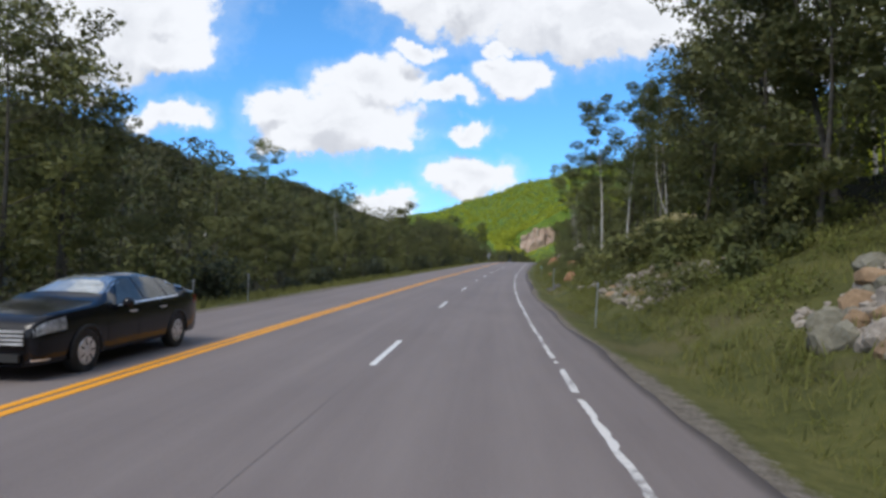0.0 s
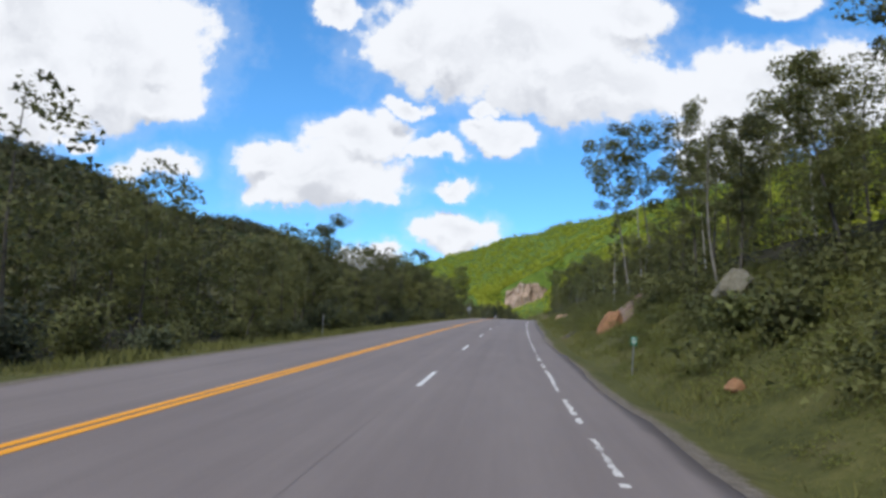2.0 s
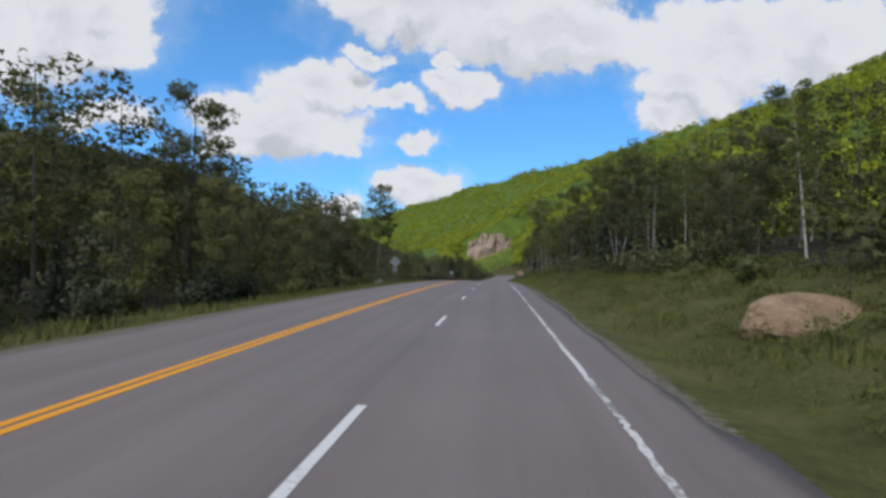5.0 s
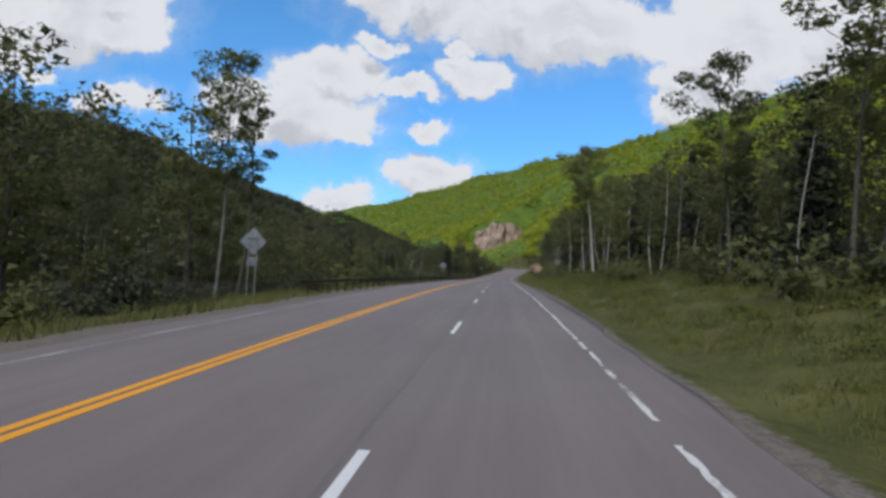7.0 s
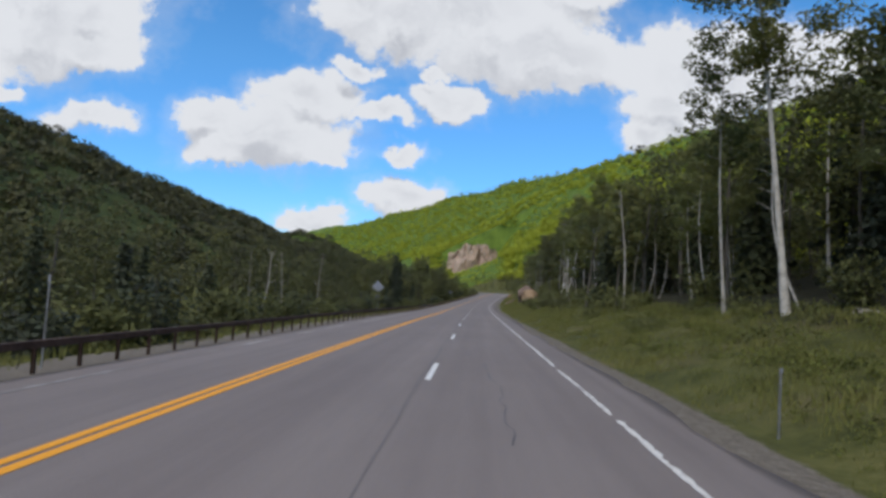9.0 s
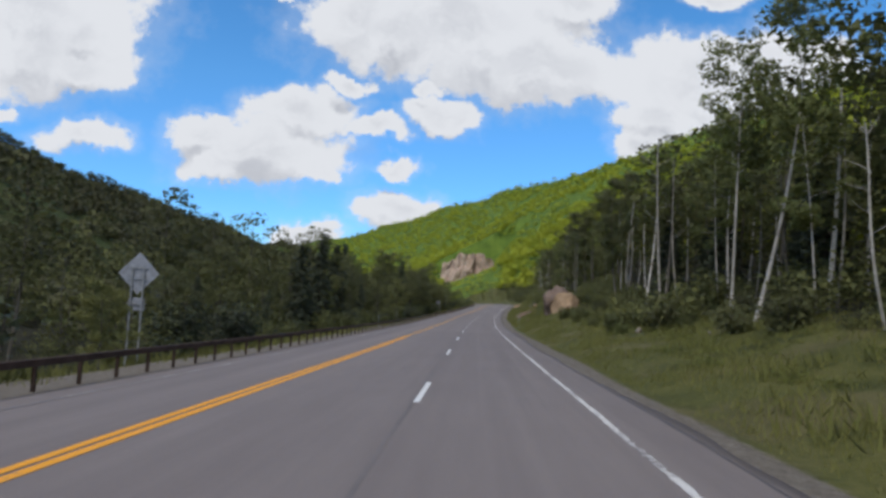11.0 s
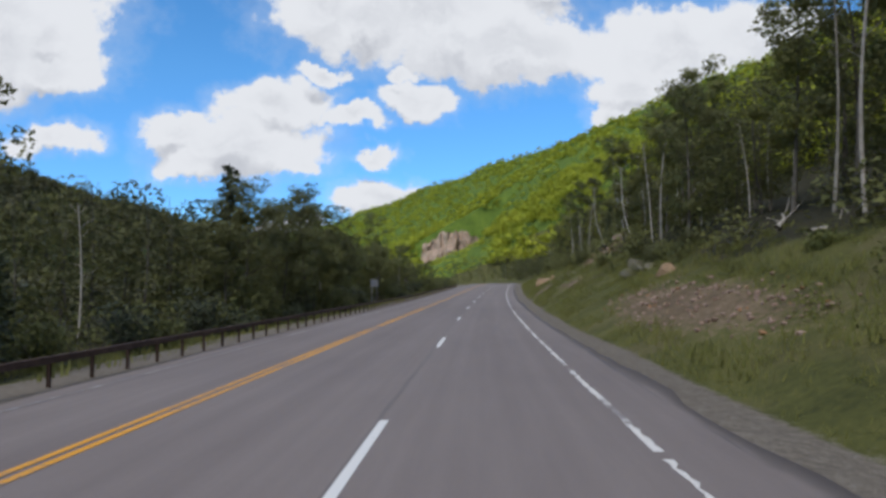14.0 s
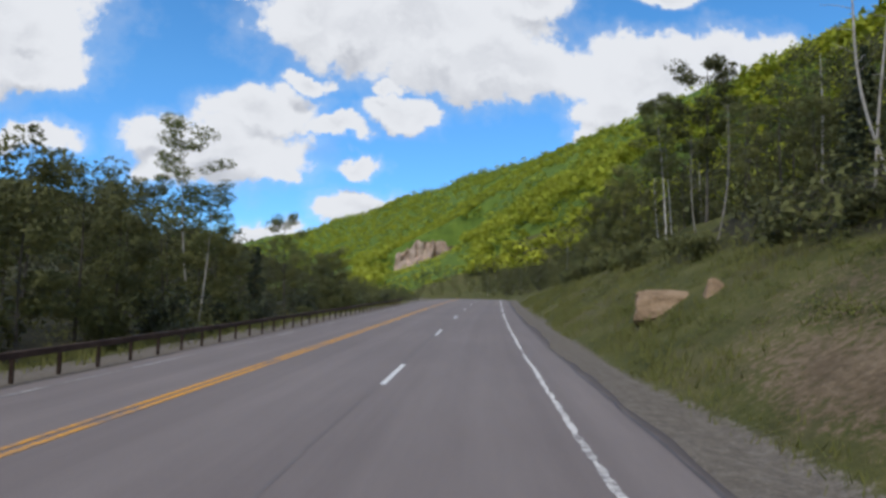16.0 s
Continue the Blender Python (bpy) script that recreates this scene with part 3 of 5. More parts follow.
def build_markings():
    rng = np.random.default_rng(5)
    s = np.arange(-190, 760, 2.0)
    for off in (-0.105, 0.105):
        strip("yellow_line", s[s < 362], CENTRE + off, 0.145, PAINT_Y, 0.006, "bright double yellow centre line painted on the asphalt")
        strip("yellow_line", s[s >= 360], CENTRE + off, 0.115, PAINT_YW, 0.006, "worn double yellow centre line on the asphalt")
    # the right edge line is chipped along its outer side and worn thin in places
    q = np.arange(-190, 760, 0.16)
    soft = lambda n: np.convolve(rng.normal(0, 1, len(q)), np.ones(n) / n, "same") * math.sqrt(n)
    full = np.interp(q, [4, 8, 40, 46, 66, 76, 104, 112, 168, 174, 190, 196, 232, 238, 262, 268, 388, 394, 446, 452], [0.9, 0.62, 0.62, 0.85, 0.8, 0.12, 0.12, 0.75, 0.75, 0.45, 0.45, 0.75, 0.75, 0.5, 0.5, 0.8, 0.8, 0.68, 0.68, 0.72])
    loss = 1.15 - 0.8 * full
    out_edge = 0.056 - 0.052 * loss * np.clip(0.75 * soft(1) + 0.35 * soft(14), -0.15, 2.2)
    in_edge = -0.056 + 0.040 * loss * np.clip(0.75 * soft(1) + 0.25 * soft(10), -0.15, 2.2)
    gone = 0.62 * soft(4) + 0.62 * soft(9) + 0.55 * np.sin(q * 1.9 + 2.0 * np.sin(q * 0.21)) > 0.45 + 1.6 * full
    keep_q = ~gone & (out_edge - in_edge > 0.012)
    sway = 0.014 * np.sin(q * 0.9) * np.sin(q * 0.37)
    rows = np.stack([on_road(q, sway + in_edge, 0.006), on_road(q, sway + out_edge, 0.006)], 1).reshape(-1, 3)
    tagged(new("edge_line", mesh_from("edge_line", rows, grid_faces(len(q), 2)[(keep_q[:-1] & keep_q[1:])], [PAINT_W])), "chipped and broken white edge line beside the shoulder", "road marking", kind="structure")
    strip("edge_line", s[s > 204], LEFT_EDGE, 0.10, PAINT_F, 0.006, "faded white edge line along the far lane")
    for i in range(-13, 52):
        a = DASH0 + i * DASH_STEP
        w = 0.115 + 0.015 * rng.random()
        ob = strip("lane_dash", np.linspace(a, a + DASH_LONG, 5), LANE + 0.01 * rng.normal(), w, PAINT_D, 0.006, "short white dashed lane line on the asphalt")
        tagged(ob, group="dashed lane line")
    # dark seam between the lanes and wandering cracks
    s = np.arange(-190, 760, 0.8)
    wander = np.cumsum(rng.normal(0, 0.012, len(s)))
    wander -= np.convolve(wander, np.ones(81) / 81, "same")
    strip("pavement_seam", s, LANE - 0.10 + wander, 0.03 + 0.05 * np.abs(np.sin(s * 0.13) * np.sin(s * 0.041)) * np.interp(s, [150, 220], [0.2, 1]) - np.interp(s, [150, 220], [0.018, 0]), SEAM_FAINT, 0.003, "dark weathered paving seam between the lanes")
    wander2 = np.cumsum(rng.normal(0, 0.02, len(s)))
    wander2 -= np.convolve(wander2, np.ones(61) / 61, "same")
    late = s > 318
    strip("pavement_seam", s[late], (1.0 + wander2)[late], (0.035 + 0.05 * rng.random(len(s)))[late], SEAM, -0.001, "dark crack along the crumbling road edge")
    for a, lat0, n in ((268, -1.9, 10), (228, -0.9, 8), (392, -1.3, 9), (301, -2.2, 8), (341, -2.9, 12), (177.2, -1.15, 5), (250.5, -1.75, 5), (434, -1.4, 7)):
        q = a + np.linspace(0, n, n * 3)
        strip("pavement_crack", q, lat0 + np.cumsum(rng.normal(0, 0.06, len(q))), 0.016 + 0.02 * rng.random(len(q)), SEAM, 0.003, "thin dark crack in the asphalt")


# ---------------------------------------------------------------- trees
def limb_path(rng, a, direction, length, lift, n=5):
    p, d, out = np.array(a, float), np.array(direction, float), []
    for i in range(n):
        out.append(p.copy())
        d = d + rng.normal(0, 0.13, 3) + [0, 0, lift]
        d /= np.linalg.norm(d)
        p = p + d * length / (n - 1)
    return np.array(out)


def tree_thing(name, label, category, group, wood, wood_mat, foliage, leaf_mat):
    root = thing(name, label, category, group)
    part("trunk", mesh_from("trunk", *wood, [wood_mat], None, True), root)
    if foliage is not None:
        part("crown", mesh_from("crown", foliage[0], foliage[1], [leaf_mat], None, False, foliage[2]), root)
    return root


def broadleaf(seed, height, base, spread, count, leaf=0.42, bark=None, foliage_mat=None, girth=0.014, lean=0.05, blobs=18, label="", tip=None):
    """A deciduous tree: leaning trunk, forking limbs, and clumps of leaves with gaps between them."""
    rng = np.random.default_rng(seed)
    top = np.array([rng.normal(0, lean * height), rng.normal(0, lean * height), height])
    if tip is not None:
        top[:2] = tip
    n = 9
    u = np.linspace(0, 1, n)
    bend = rng.normal(0, 0.02 * height, 2)
    path = np.stack([top[0] * u + bend[0] * np.sin(u * np.pi), top[1] * u + bend[1] * np.sin(u * np.pi), u * height * 0.94], -1)
    r0 = girth * height
    wood = [tube(path, r0 * (1 - 0.9 * u) + 0.35 * r0 * np.exp(-u * 18), 7)]
    centres = []
    for i in range(blobs):
        f = base + (0.97 - base) * (i + rng.random()) / blobs
        a = path[0] + np.array([np.interp(f, u, path[:, j]) for j in range(3)]) - path[0]
        ang = i * 2.4 + rng.normal(0, 0.5)
        wide = spread * (0.35 + 0.75 * np.sin(np.pi * np.clip((f - base) / (1 - base), 0.02, 0.98)) ** 0.7) * rng.uniform(0.55, 1.1)
        path_l = limb_path(rng, a, (np.cos(ang), np.sin(ang), rng.uniform(0.1, 0.7)), wide, 0.08)
        wood.append(tube(path_l, np.linspace(r0 * 0.32 * (1.15 - f), 0.012, 5), 4))
        for q, m in ((path_l[-1], 1.0), (path_l[3], 0.7), (path_l[2] + rng.normal(0, 0.3, 3), 0.45)):
            k = max(3, int(count / blobs * 0.46 * m))
            rad = spread * rng.uniform(0.2, 0.36) * (0.6 + 0.4 * m)
            centres.append(clump(rng, q, rad, k, 0.62, np.array([top[0] * 0.6, top[1] * 0.6, height * (base + 0.9) / 2])))
    return tree_thing("tree", label or "leafy green deciduous tree on the forest edge", "tree", "roadside trees", join(wood), bark or BARK, foliage_of(rng, centres, leaf), foliage_mat or LEAF_A)


def spruce(seed, height, spread, count, label):
    """A narrow conifer with drooping tiers."""
    rng = np.random.default_rng(seed)
    u = np.linspace(0, 1, 7)
    path = np.stack([0 * u, 0 * u, u * height], -1)
    wood, centres = [tube(path, 0.014 * height * (1 - 0.95 * u) + 0.01, 6)], []
    m = 60
    for i in range(m):
        f = 0.06 + 0.93 * i / m
        ang = i * 2.4 + rng.normal(0, 0.3)
        wide = spread * (1 - f) ** 0.8 * rng.uniform(0.65, 1.15) + 0.15
        t = rng.random((max(4, int(count / m * (1.6 - 1.2 * f))), 1)) ** 0.7
        c = np.array([0, 0, f * height]) + t * wide * np.array([np.cos(ang), np.sin(ang), -0.35])
        c = c + rng.normal(0, 0.13, c.shape) * [1, 1, 0.6]
        o = np.array([np.cos(ang), np.sin(ang), 0.5]) * (0.4 + 0.6 * t) + rng.normal(0, 0.2, c.shape)
        centres.append((c, o))
        wood.append(tube(np.array([[0, 0, f * height], [np.cos(ang) * wide * 0.8, np.sin(ang) * wide * 0.8, f * height - wide * 0.28]]), [0.03, 0.01], 3))
    return tree_thing("spruce_tree", label, "spruce tree", "roadside trees", join(wood), BARK, foliage_of(rng, centres, 0.22, 0.4, 2.0), LEAF_N)


def snag(seed, height, lean, label, mat=None, name="dead_tree"):
    """A bare, leaning trunk with stubs and twigs."""
    rng = np.random.default_rng(seed)
    u = np.linspace(0, 1, 9)
    k = rng.normal(0, 0.03 * height, 2)
    path = np.stack([lean * height * u + k[0] * np.sin(u * np.pi * 1.3), k[1] * np.sin(u * 2.5), height * u], -1)
    r0 = 0.0072 * height
    wood = [tube(path, r0 * (1 - 0.75 * u) + 0.01, 7)]
    for i in range(9):
        f = rng.uniform(0.45, 0.98)
        a = np.array([np.interp(f, u, path[:, j]) for j in range(3)])
        ang = rng.uniform(0, 6.28)
        wood.append(tube(limb_path(rng, a, (np.cos(ang), np.sin(ang), 0.6), rng.uniform(0.5, 0.16 * height), 0.05, 4), np.linspace(r0 * 0.25, 0.008, 4), 4))
    return tree_thing(name, label, "dead tree", "bare pale trunks", join(wood), mat or BIRCH, None, None)


def shrub(seed, height, spread, count, mat, label, leaf=0.135):
    rng = np.random.default_rng(seed)
    wood, centres = [], []
    for i in range(9):
        ang = i * 2.4
        pl = limb_path(rng, (0, 0, -0.15), (np.cos(ang) * 0.6, np.sin(ang) * 0.6, 1.0), height * rng.uniform(0.6, 1.0), 0.02)
        pl[:, :2] *= spread / height
        wood.append(tube(pl, np.linspace(0.03, 0.008, 5), 3))
        for j in (1, 2, 3, 4):
            k = max(3, int(count / 36))
            centres.append(clump(rng, pl[j], spread * 0.42, k, 0.75, np.array([0, 0, -height * 0.6])))
    root = thing("shrub", label, "shrub", "undergrowth along the forest edge")
    part("stem", mesh_from("stem", *join(wood), [BARK], None, True), root)
    v, f, o = foliage_of(rng, centres, leaf)
    part("foliage", mesh_from("foliage", v, f, [mat], None, False, o), root)
    return root


def place(proto, s, lat, turn=0.0, size=1.0, sink=0.1, tilt=0.0, used=set()):
    """Puts the prototype itself at its first place, and copies at the others."""
    p = ground(s, lat)
    m = Matrix.Translation((p[0], p[1], p[2] - sink)) @ Euler((radians(tilt), 0, turn)).to_matrix().to_4x4() @ Matrix.Diagonal((size, size, size, 1))
    if proto.name in used:
        ob = copy_thing(proto, m)
        ob.matrix_basis = m
        return ob
    used.add(proto.name)
    proto.matrix_basis = m
    return proto


def merged(name, spots, protos, rng, label, category, mat):
    """Many trees deep in the woods, as one mesh with bark and leaf materials."""
    vs, fs, idx, outs, tones, o = [], [], [], [], [], 0
    for s, lat, k, size, turn in spots:
        p = ground(s, lat)
        c, w = math.cos(turn), math.sin(turn)
        tint_ = 1.0 + rng.random()
        spin = np.array([[c, w, 0], [-w, c, 0], [0, 0, 1]])
        for v, f, m, away in protos[k]:
            vs.append(v @ spin * size + [p[0], p[1], p[2] - 0.1])
            outs.append(away @ spin)
            tones.append(np.full(len(v), tint_))
            fs.append(f + o)
            idx.append(np.full(len(f), m))
            o += len(v)
    ob = new(name, mesh_from(name, np.concatenate(vs), np.concatenate(fs), [BARK, mat, BIRCH], np.concatenate(idx), False, np.concatenate(outs), np.concatenate(tones)))
    return tagged(ob, label, category, kind="stuff")


def low_clump(seed, count, squash, rise, leaf, stretch=1.25):
    """A small mound of leaves on the ground."""
    rng = np.random.default_rng(seed)
    c = rng.normal(0, 0.5, (count, 3)) * [1.3, 1.3, squash]
    o = c / (np.linalg.norm(c, axis=1)[:, None] + 1e-6)
    o[:, 2] = np.abs(o[:, 2]) + 0.45
    v, f = leaves(rng, c + [0, 0, rise], leaf, 0.5, stretch)
    return [(v, f, 1, np.repeat(o, 3, axis=0))]


def raw_tree(seed, height, base, spread, count, leaf, birch=False, blobs=11):
    rng = np.random.default_rng(seed)
    u = np.linspace(0, 1, 5)
    path = np.stack([0.4 * np.sin(u * 2 + seed), 0.4 * np.sin(u * 2.5), u * height * 0.92], -1)
    wood = tube(path, 0.010 * height * (1 - 0.85 * u), 5)
    cs = []
    for i in range(blobs):
        f = base + (0.97 - base) * (i + rng.random()) / blobs
        ang, wide = i * 2.4, spread * (0.4 + 0.7 * math.sin(math.pi * min(0.98, (f - base) / (1 - base)))) * rng.uniform(0.5, 1.0)
        q = np.array([math.cos(ang) * wide, math.sin(ang) * wide, f * height])
        cs.append(clump(rng, q, spread * 0.42, count // blobs, 0.7, np.array([0, 0, height * (base + 0.9) / 2])))
    v, f, o = foliage_of(rng, cs, leaf)
    trunk = split_quads(wood)
    return [(*trunk, 2 if birch else 0, np.zeros((len(trunk[0]), 3))), (v, f, 1, o)]


def before_cliff(x, y):
    """True on the low ground in front of the cliff, where nothing tall grows."""
    return (y > 540) & (y < CLIFF[1]) & (np.abs(x - 49 - (y - 468) * 0.0945) < 9 + 0.035 * (y - 468))


def build_trees():
    rng = random.Random(11)
    A = [broadleaf(i, h, b, sp, 6400, 0.148, girth=0.010, label=l) for i, (h, b, sp, l) in enumerate((
        (11.5, 0.14, 3.2, "full leafy deciduous tree at the forest edge"), (13.0, 0.22, 3.0, "tall leafy deciduous tree at the forest edge"), (9.5, 0.10, 2.9, "rounded green deciduous tree at the forest edge"),
        (12.2, 0.30, 2.7, "slender deciduous tree with a high crown"), (8.0, 0.08, 2.7, "low bushy deciduous tree on the roadside")))]
    B = [broadleaf(20 + i, h, b, sp, 4200, 0.135, BIRCH, LEAF_B, 0.0062, 0.06, 15, l) for i, (h, b, sp, l) in enumerate((
        (13.0, 0.45, 2.2, "pale-barked birch with an airy light green crown"), (11.0, 0.40, 2.0, "slim white birch with a sparse crown"), (14.0, 0.52, 2.4, "tall white birch with a high airy crown")))]
    G = [broadleaf(30 + i, h, b, sp, 5600, 0.148, None, LEAF_A, 0.009, 0.04, 16, l) for i, (h, b, sp, l) in enumerate((
        (13.5, 0.42, 2.8, "tall forest tree with a bare lower trunk"), (12.0, 0.38, 2.6, "forest tree with a bare trunk and dark crown")))]
    N = [spruce(60, 10.5, 2.2, 2200, "dark narrow spruce among the leafy trees"), spruce(61, 7.5, 1.9, 1700, "small dark spruce at the forest edge")]
    P = [broadleaf(76, 16.0, 0.50, 3.1, 5600, 0.15, ASPEN, LEAF_A, 0.0068, 0, 18, "tall leaning aspen with a thin open crown", (-2.9, 0)), broadleaf(75, 17.2, 0.56, 3.3, 8200, 0.15, BIRCH, LEAF_A, 0.009, 0, 26, "tall pale-trunked aspen with an airy open crown", (-2.1, 0))]
    P.append(broadleaf(78, 15.4, 0.48, 3.1, 5600, 0.15, BARK, LEAF_A, 0.009, 0, 18, "tall dark-trunked aspen with a high open crown", (0.6, 0.4)))
    R = [broadleaf(91, 15.6, 0.46, 2.1, 6200, 0.14, ASPEN, LEAF_B, 0.007, 0.01, 34, "slender pale aspen with a narrow airy crown"), broadleaf(92, 13.0, 0.5, 1.6, 2600, 0.14, BARK, LEAF_A, 0.009, 0.004, 15, "slim dark-trunked tree beside a road sign"), broadleaf(93, 12.4, 0.22, 2.5, 11000, 0.148, BARK, LEAF_A, 0.012, 0.01, 44, "dense oval tree standing clear of the woods")]
    Q = [broadleaf(77, 10.5, 0.5, 1.0, 1000, 0.16, BIRCH, LEAF_A, 0.0075, 0.01, 16, "slim young aspen with a narrow crown")]
    D = [snag(80 + i, h, l, "bare pale birch trunk leaning at the forest edge", (ASPEN, DEAD, BIRCH)[i]) for i, (h, l) in enumerate(((8.5, 0.10), (10.0, -0.06), (7.0, 0.22)))]
    heroes = [
        (B[0], 66.7, 7.3, 1.14, 0.5), (D[1], 66, 12.4, 0.74, 0.2), (D[2], 66.4, 12.7, 1.0, 3.1), (D[0], 90.8, 7.5, 0.85, 2.9), (G[1], 92, 8.6, 0.68, 1.0), (G[0], 96.5, 8.0, 0.6, 2.0), (G[0], 99, 9.6, 0.62, 0.3),
        (P[0], 121.9, 8.9, 0.95, 0.0), (P[0], 124.3, 11.5, 1.0, 0.3), (P[2], 118.5, 12.6, 1.0, 2.0), (Q[0], 133.4, 9.1, 0.95, 2.0), (D[1], 112, 8.2, 0.8, 0.5), (P[1], 286.0, 9.8, 1.0, 0.0), (D[2], 287.8, 11.2, 1.05, 2.6),
        (B[1], 211.6, 10.9, 1.1, 1.0), (B[2], 213, 11.3, 1.0, 2.2), (D[1], 221.9, 11.7, 0.75, 1.0), (D[0], 249.5, 10.7, 0.85, 1.5), (B[1], 299, 11.3, 0.95, 0.2), (B[0], 334.6, 11.2, 0.85, 1.3),
        (D[0], 405.9, 10.3, 0.8, 0.6), (B[1], 419.7, 11.0, 0.75, 1.5), (G[0], 402, 15.5, 1.15, 1.0), (B[2], 411.7, 17.0, 0.75, 0.7), (D[1], 454.2, 10.3, 0.85, 2.2), (G[0], 461, 15.0, 1.0, 0.2),
        (D[0], 503.7, 10.1, 0.8, 0.0), (D[1], 491.0, 10.3, 0.7, 3.0), (B[0], 515, 10.6, 0.85, 0.5), (D[2], 494.5, 12.8, 1.1, 3.0), (B[1], 521, 12.5, 1.0, 2.0), (G[1], 516, 13.5, 1.0, 2.0),
        (B[2], 74.8, -25.4, 1.05, 1.0), (B[0], 85.1, -38, 1.2, 0.3), (B[1], 81.6, -19.5, 0.92, 2.0), (A[1], 35, -18.6, 1.0, 1.6), (A[0], 31.5, -18.2, 1.05, 0.6), (A[3], 39, -21.5, 0.85, 0.6), (B[1], 124.2, -21.8, 0.8, 0.6), (A[3], 136.8, -24.7, 1.08, 2.0),
        (A[1], 180.5, -20.2, 1.05, 0.3), (A[0], 178, -28.9, 1.12, 1.3), (R[0], 239.0, -19.2, 1.05, 4.1), (R[1], 240.4, -18.4, 1.0, 2.4), (N[1], 277, -20.0, 0.8, 0.0), (R[2], 425.5, -18.8, 0.98, 0.0),
        (N[0], 420.9, -24.5, 1.2, 0.5), (N[0], 385, -18.5, 1.0, 0.2), (N[0], 378, -17.0, 0.85, 1.0), (N[1], 371, -16.8, 1.0, 2.0), (N[0], 393, -19.0, 0.95, 2.4), (N[0], 454, -20.3, 1.12, 0.0),
        (D[1], 494.5, -25.0, 1.5, 1.0), (B[2], 492.2, -28.5, 1.15, 2.0), (B[1], 469.2, -17.2, 1.0, 1.0), (B[2], 514.0, -21.3, 1.02, 0.5), (A[0], 505, -22, 0.7, 0.5),
        (B[2], 349, 9.8, 0.95, 0.6), (D[1], 369, 12.0, 1.3, 0.9), (D[0], 366, 12.5, 1.3, 2.0), (D[1], 385, 13.0, 1.0, 2.0), (B[1], 392, 13.7, 1.0, 2.5), (B[2], 422, 12.4, 0.75, 0.5), (D[1], 461.1, 11.3, 0.8, 0.3), (D[2], 463.4, 10.6, 1.0, 2.9), (G[0], 457, 13.4, 0.75, 0.8), (G[1], 464, 13.2, 0.85, 1.9), (D[1], 432, 11.5, 1.1, 2.2), (D[0], 435, 12.0, 1.2, 0.7),
        (N[0], 281, -17.2, 0.42, 0.5), (N[1], 285, -16.3, 0.55, 1.5), (N[0], 289, -17.6, 0.4, 2.5), (N[0], 278, -17.5, 0.48, 0.9), (N[1], 294, -16.6, 0.5, 0.2), (D[0], 300, -16.2, 0.6, 2.8), (D[2], 301.5, -16.6, 0.7, 0.3), (D[1], 309, -17, 0.55, 1.0), (D[1], 318, -16.5, 0.6, 2.2),
        (A[0], 25, 9.4, 1.15, 0.2), (A[1], 28.5, 10.4, 1.1, 1.2), (A[2], 31, 8.6, 1.1, 2.2), (A[3], 33.5, 10.5, 1.15, 3.2), (A[0], 36.5, 9.2, 1.1, 4.2), (A[1], 40, 10.2, 1.05, 5.2), (A[2], 43, 8.8, 1.1, 0.7), (A[0], 46, 12.2, 1.0, 1.7), (A[3], 49, 11.6, 0.95, 2.7), (B[0], 30, 12.5, 1.1, 0.4), (B[2], 38, 12.8, 1.0, 1.4),
        (A[1], 71, 12.9, 1.0, 0.8), (A[0], 75, 14.4, 1.05, 1.9), (A[3], 118, 17.2, 1.1, 0.8), (A[1], 123, 19.0, 1.0, 1.8), (A[1], 62, 15.8, 0.85, 0.3), (A[0], 66, 17.8, 1.1, 1.3), (A[3], 71, 19, 1.15, 2.3), (A[1], 76, 17, 1.1, 3.3), (G[0], 80, 14.2, 1.0, 4.3), (A[0], 58, 18.0, 1.0, 5.3), (A[2], 85, 12.4, 1.0, 0.9),
        (A[0], 487, 16.0, 0.62, 0.4), (A[2], 491, 17.2, 0.7, 1.4), (A[1], 495, 15.6, 0.6, 2.4), (A[0], 499, 17.0, 0.66, 3.4), (A[4], 483, 16.8, 0.7, 5.4),
        (G[0], 428, 13.2, 1.1, 0.3), (G[1], 433, 15.0, 1.25, 1.3), (G[0], 404, 17.5, 1.2, 2.3), (A[1], 437, 14.0, 1.0, 0.6), (A[3], 441, 13.2, 1.0, 1.6),
        (A[0], 496, -17.5, 0.7, 0.1), (A[2], 500, -18.5, 0.82, 1.1), (A[4], 492, -16.8, 0.85, 2.1), (A[1], 504, -20.0, 0.66, 3.1), (A[4], 508, -17.0, 0.8, 4.1), (A[0], 450, -17.5, 0.85, 0.4), (A[2], 456, -17.2, 0.9, 1.4), (A[4], 446, -17.0, 0.9, 2.4), (A[1], 461, -19.0, 0.78, 3.4),
        (A[0], 480, -19.5, 0.78, 0.7), (A[1], 485.5, -21.0, 0.74, 1.9), (A[0], 489.5, -20.0, 0.76, 5.0), (A[0], 466, -17.5, 0.68, 0.7), (A[2], 471, -17.8, 0.72, 1.7), (A[1], 475, -19.5, 0.66, 2.7), (A[4], 468, -16.6, 0.75, 3.7),
    ]
    for proto, s, lat, size, turn in heroes:
        place(proto, s, lat, turn, size)
    taken = [(h[1], h[2]) for h in heroes]
    deep = []
    s = -12.0
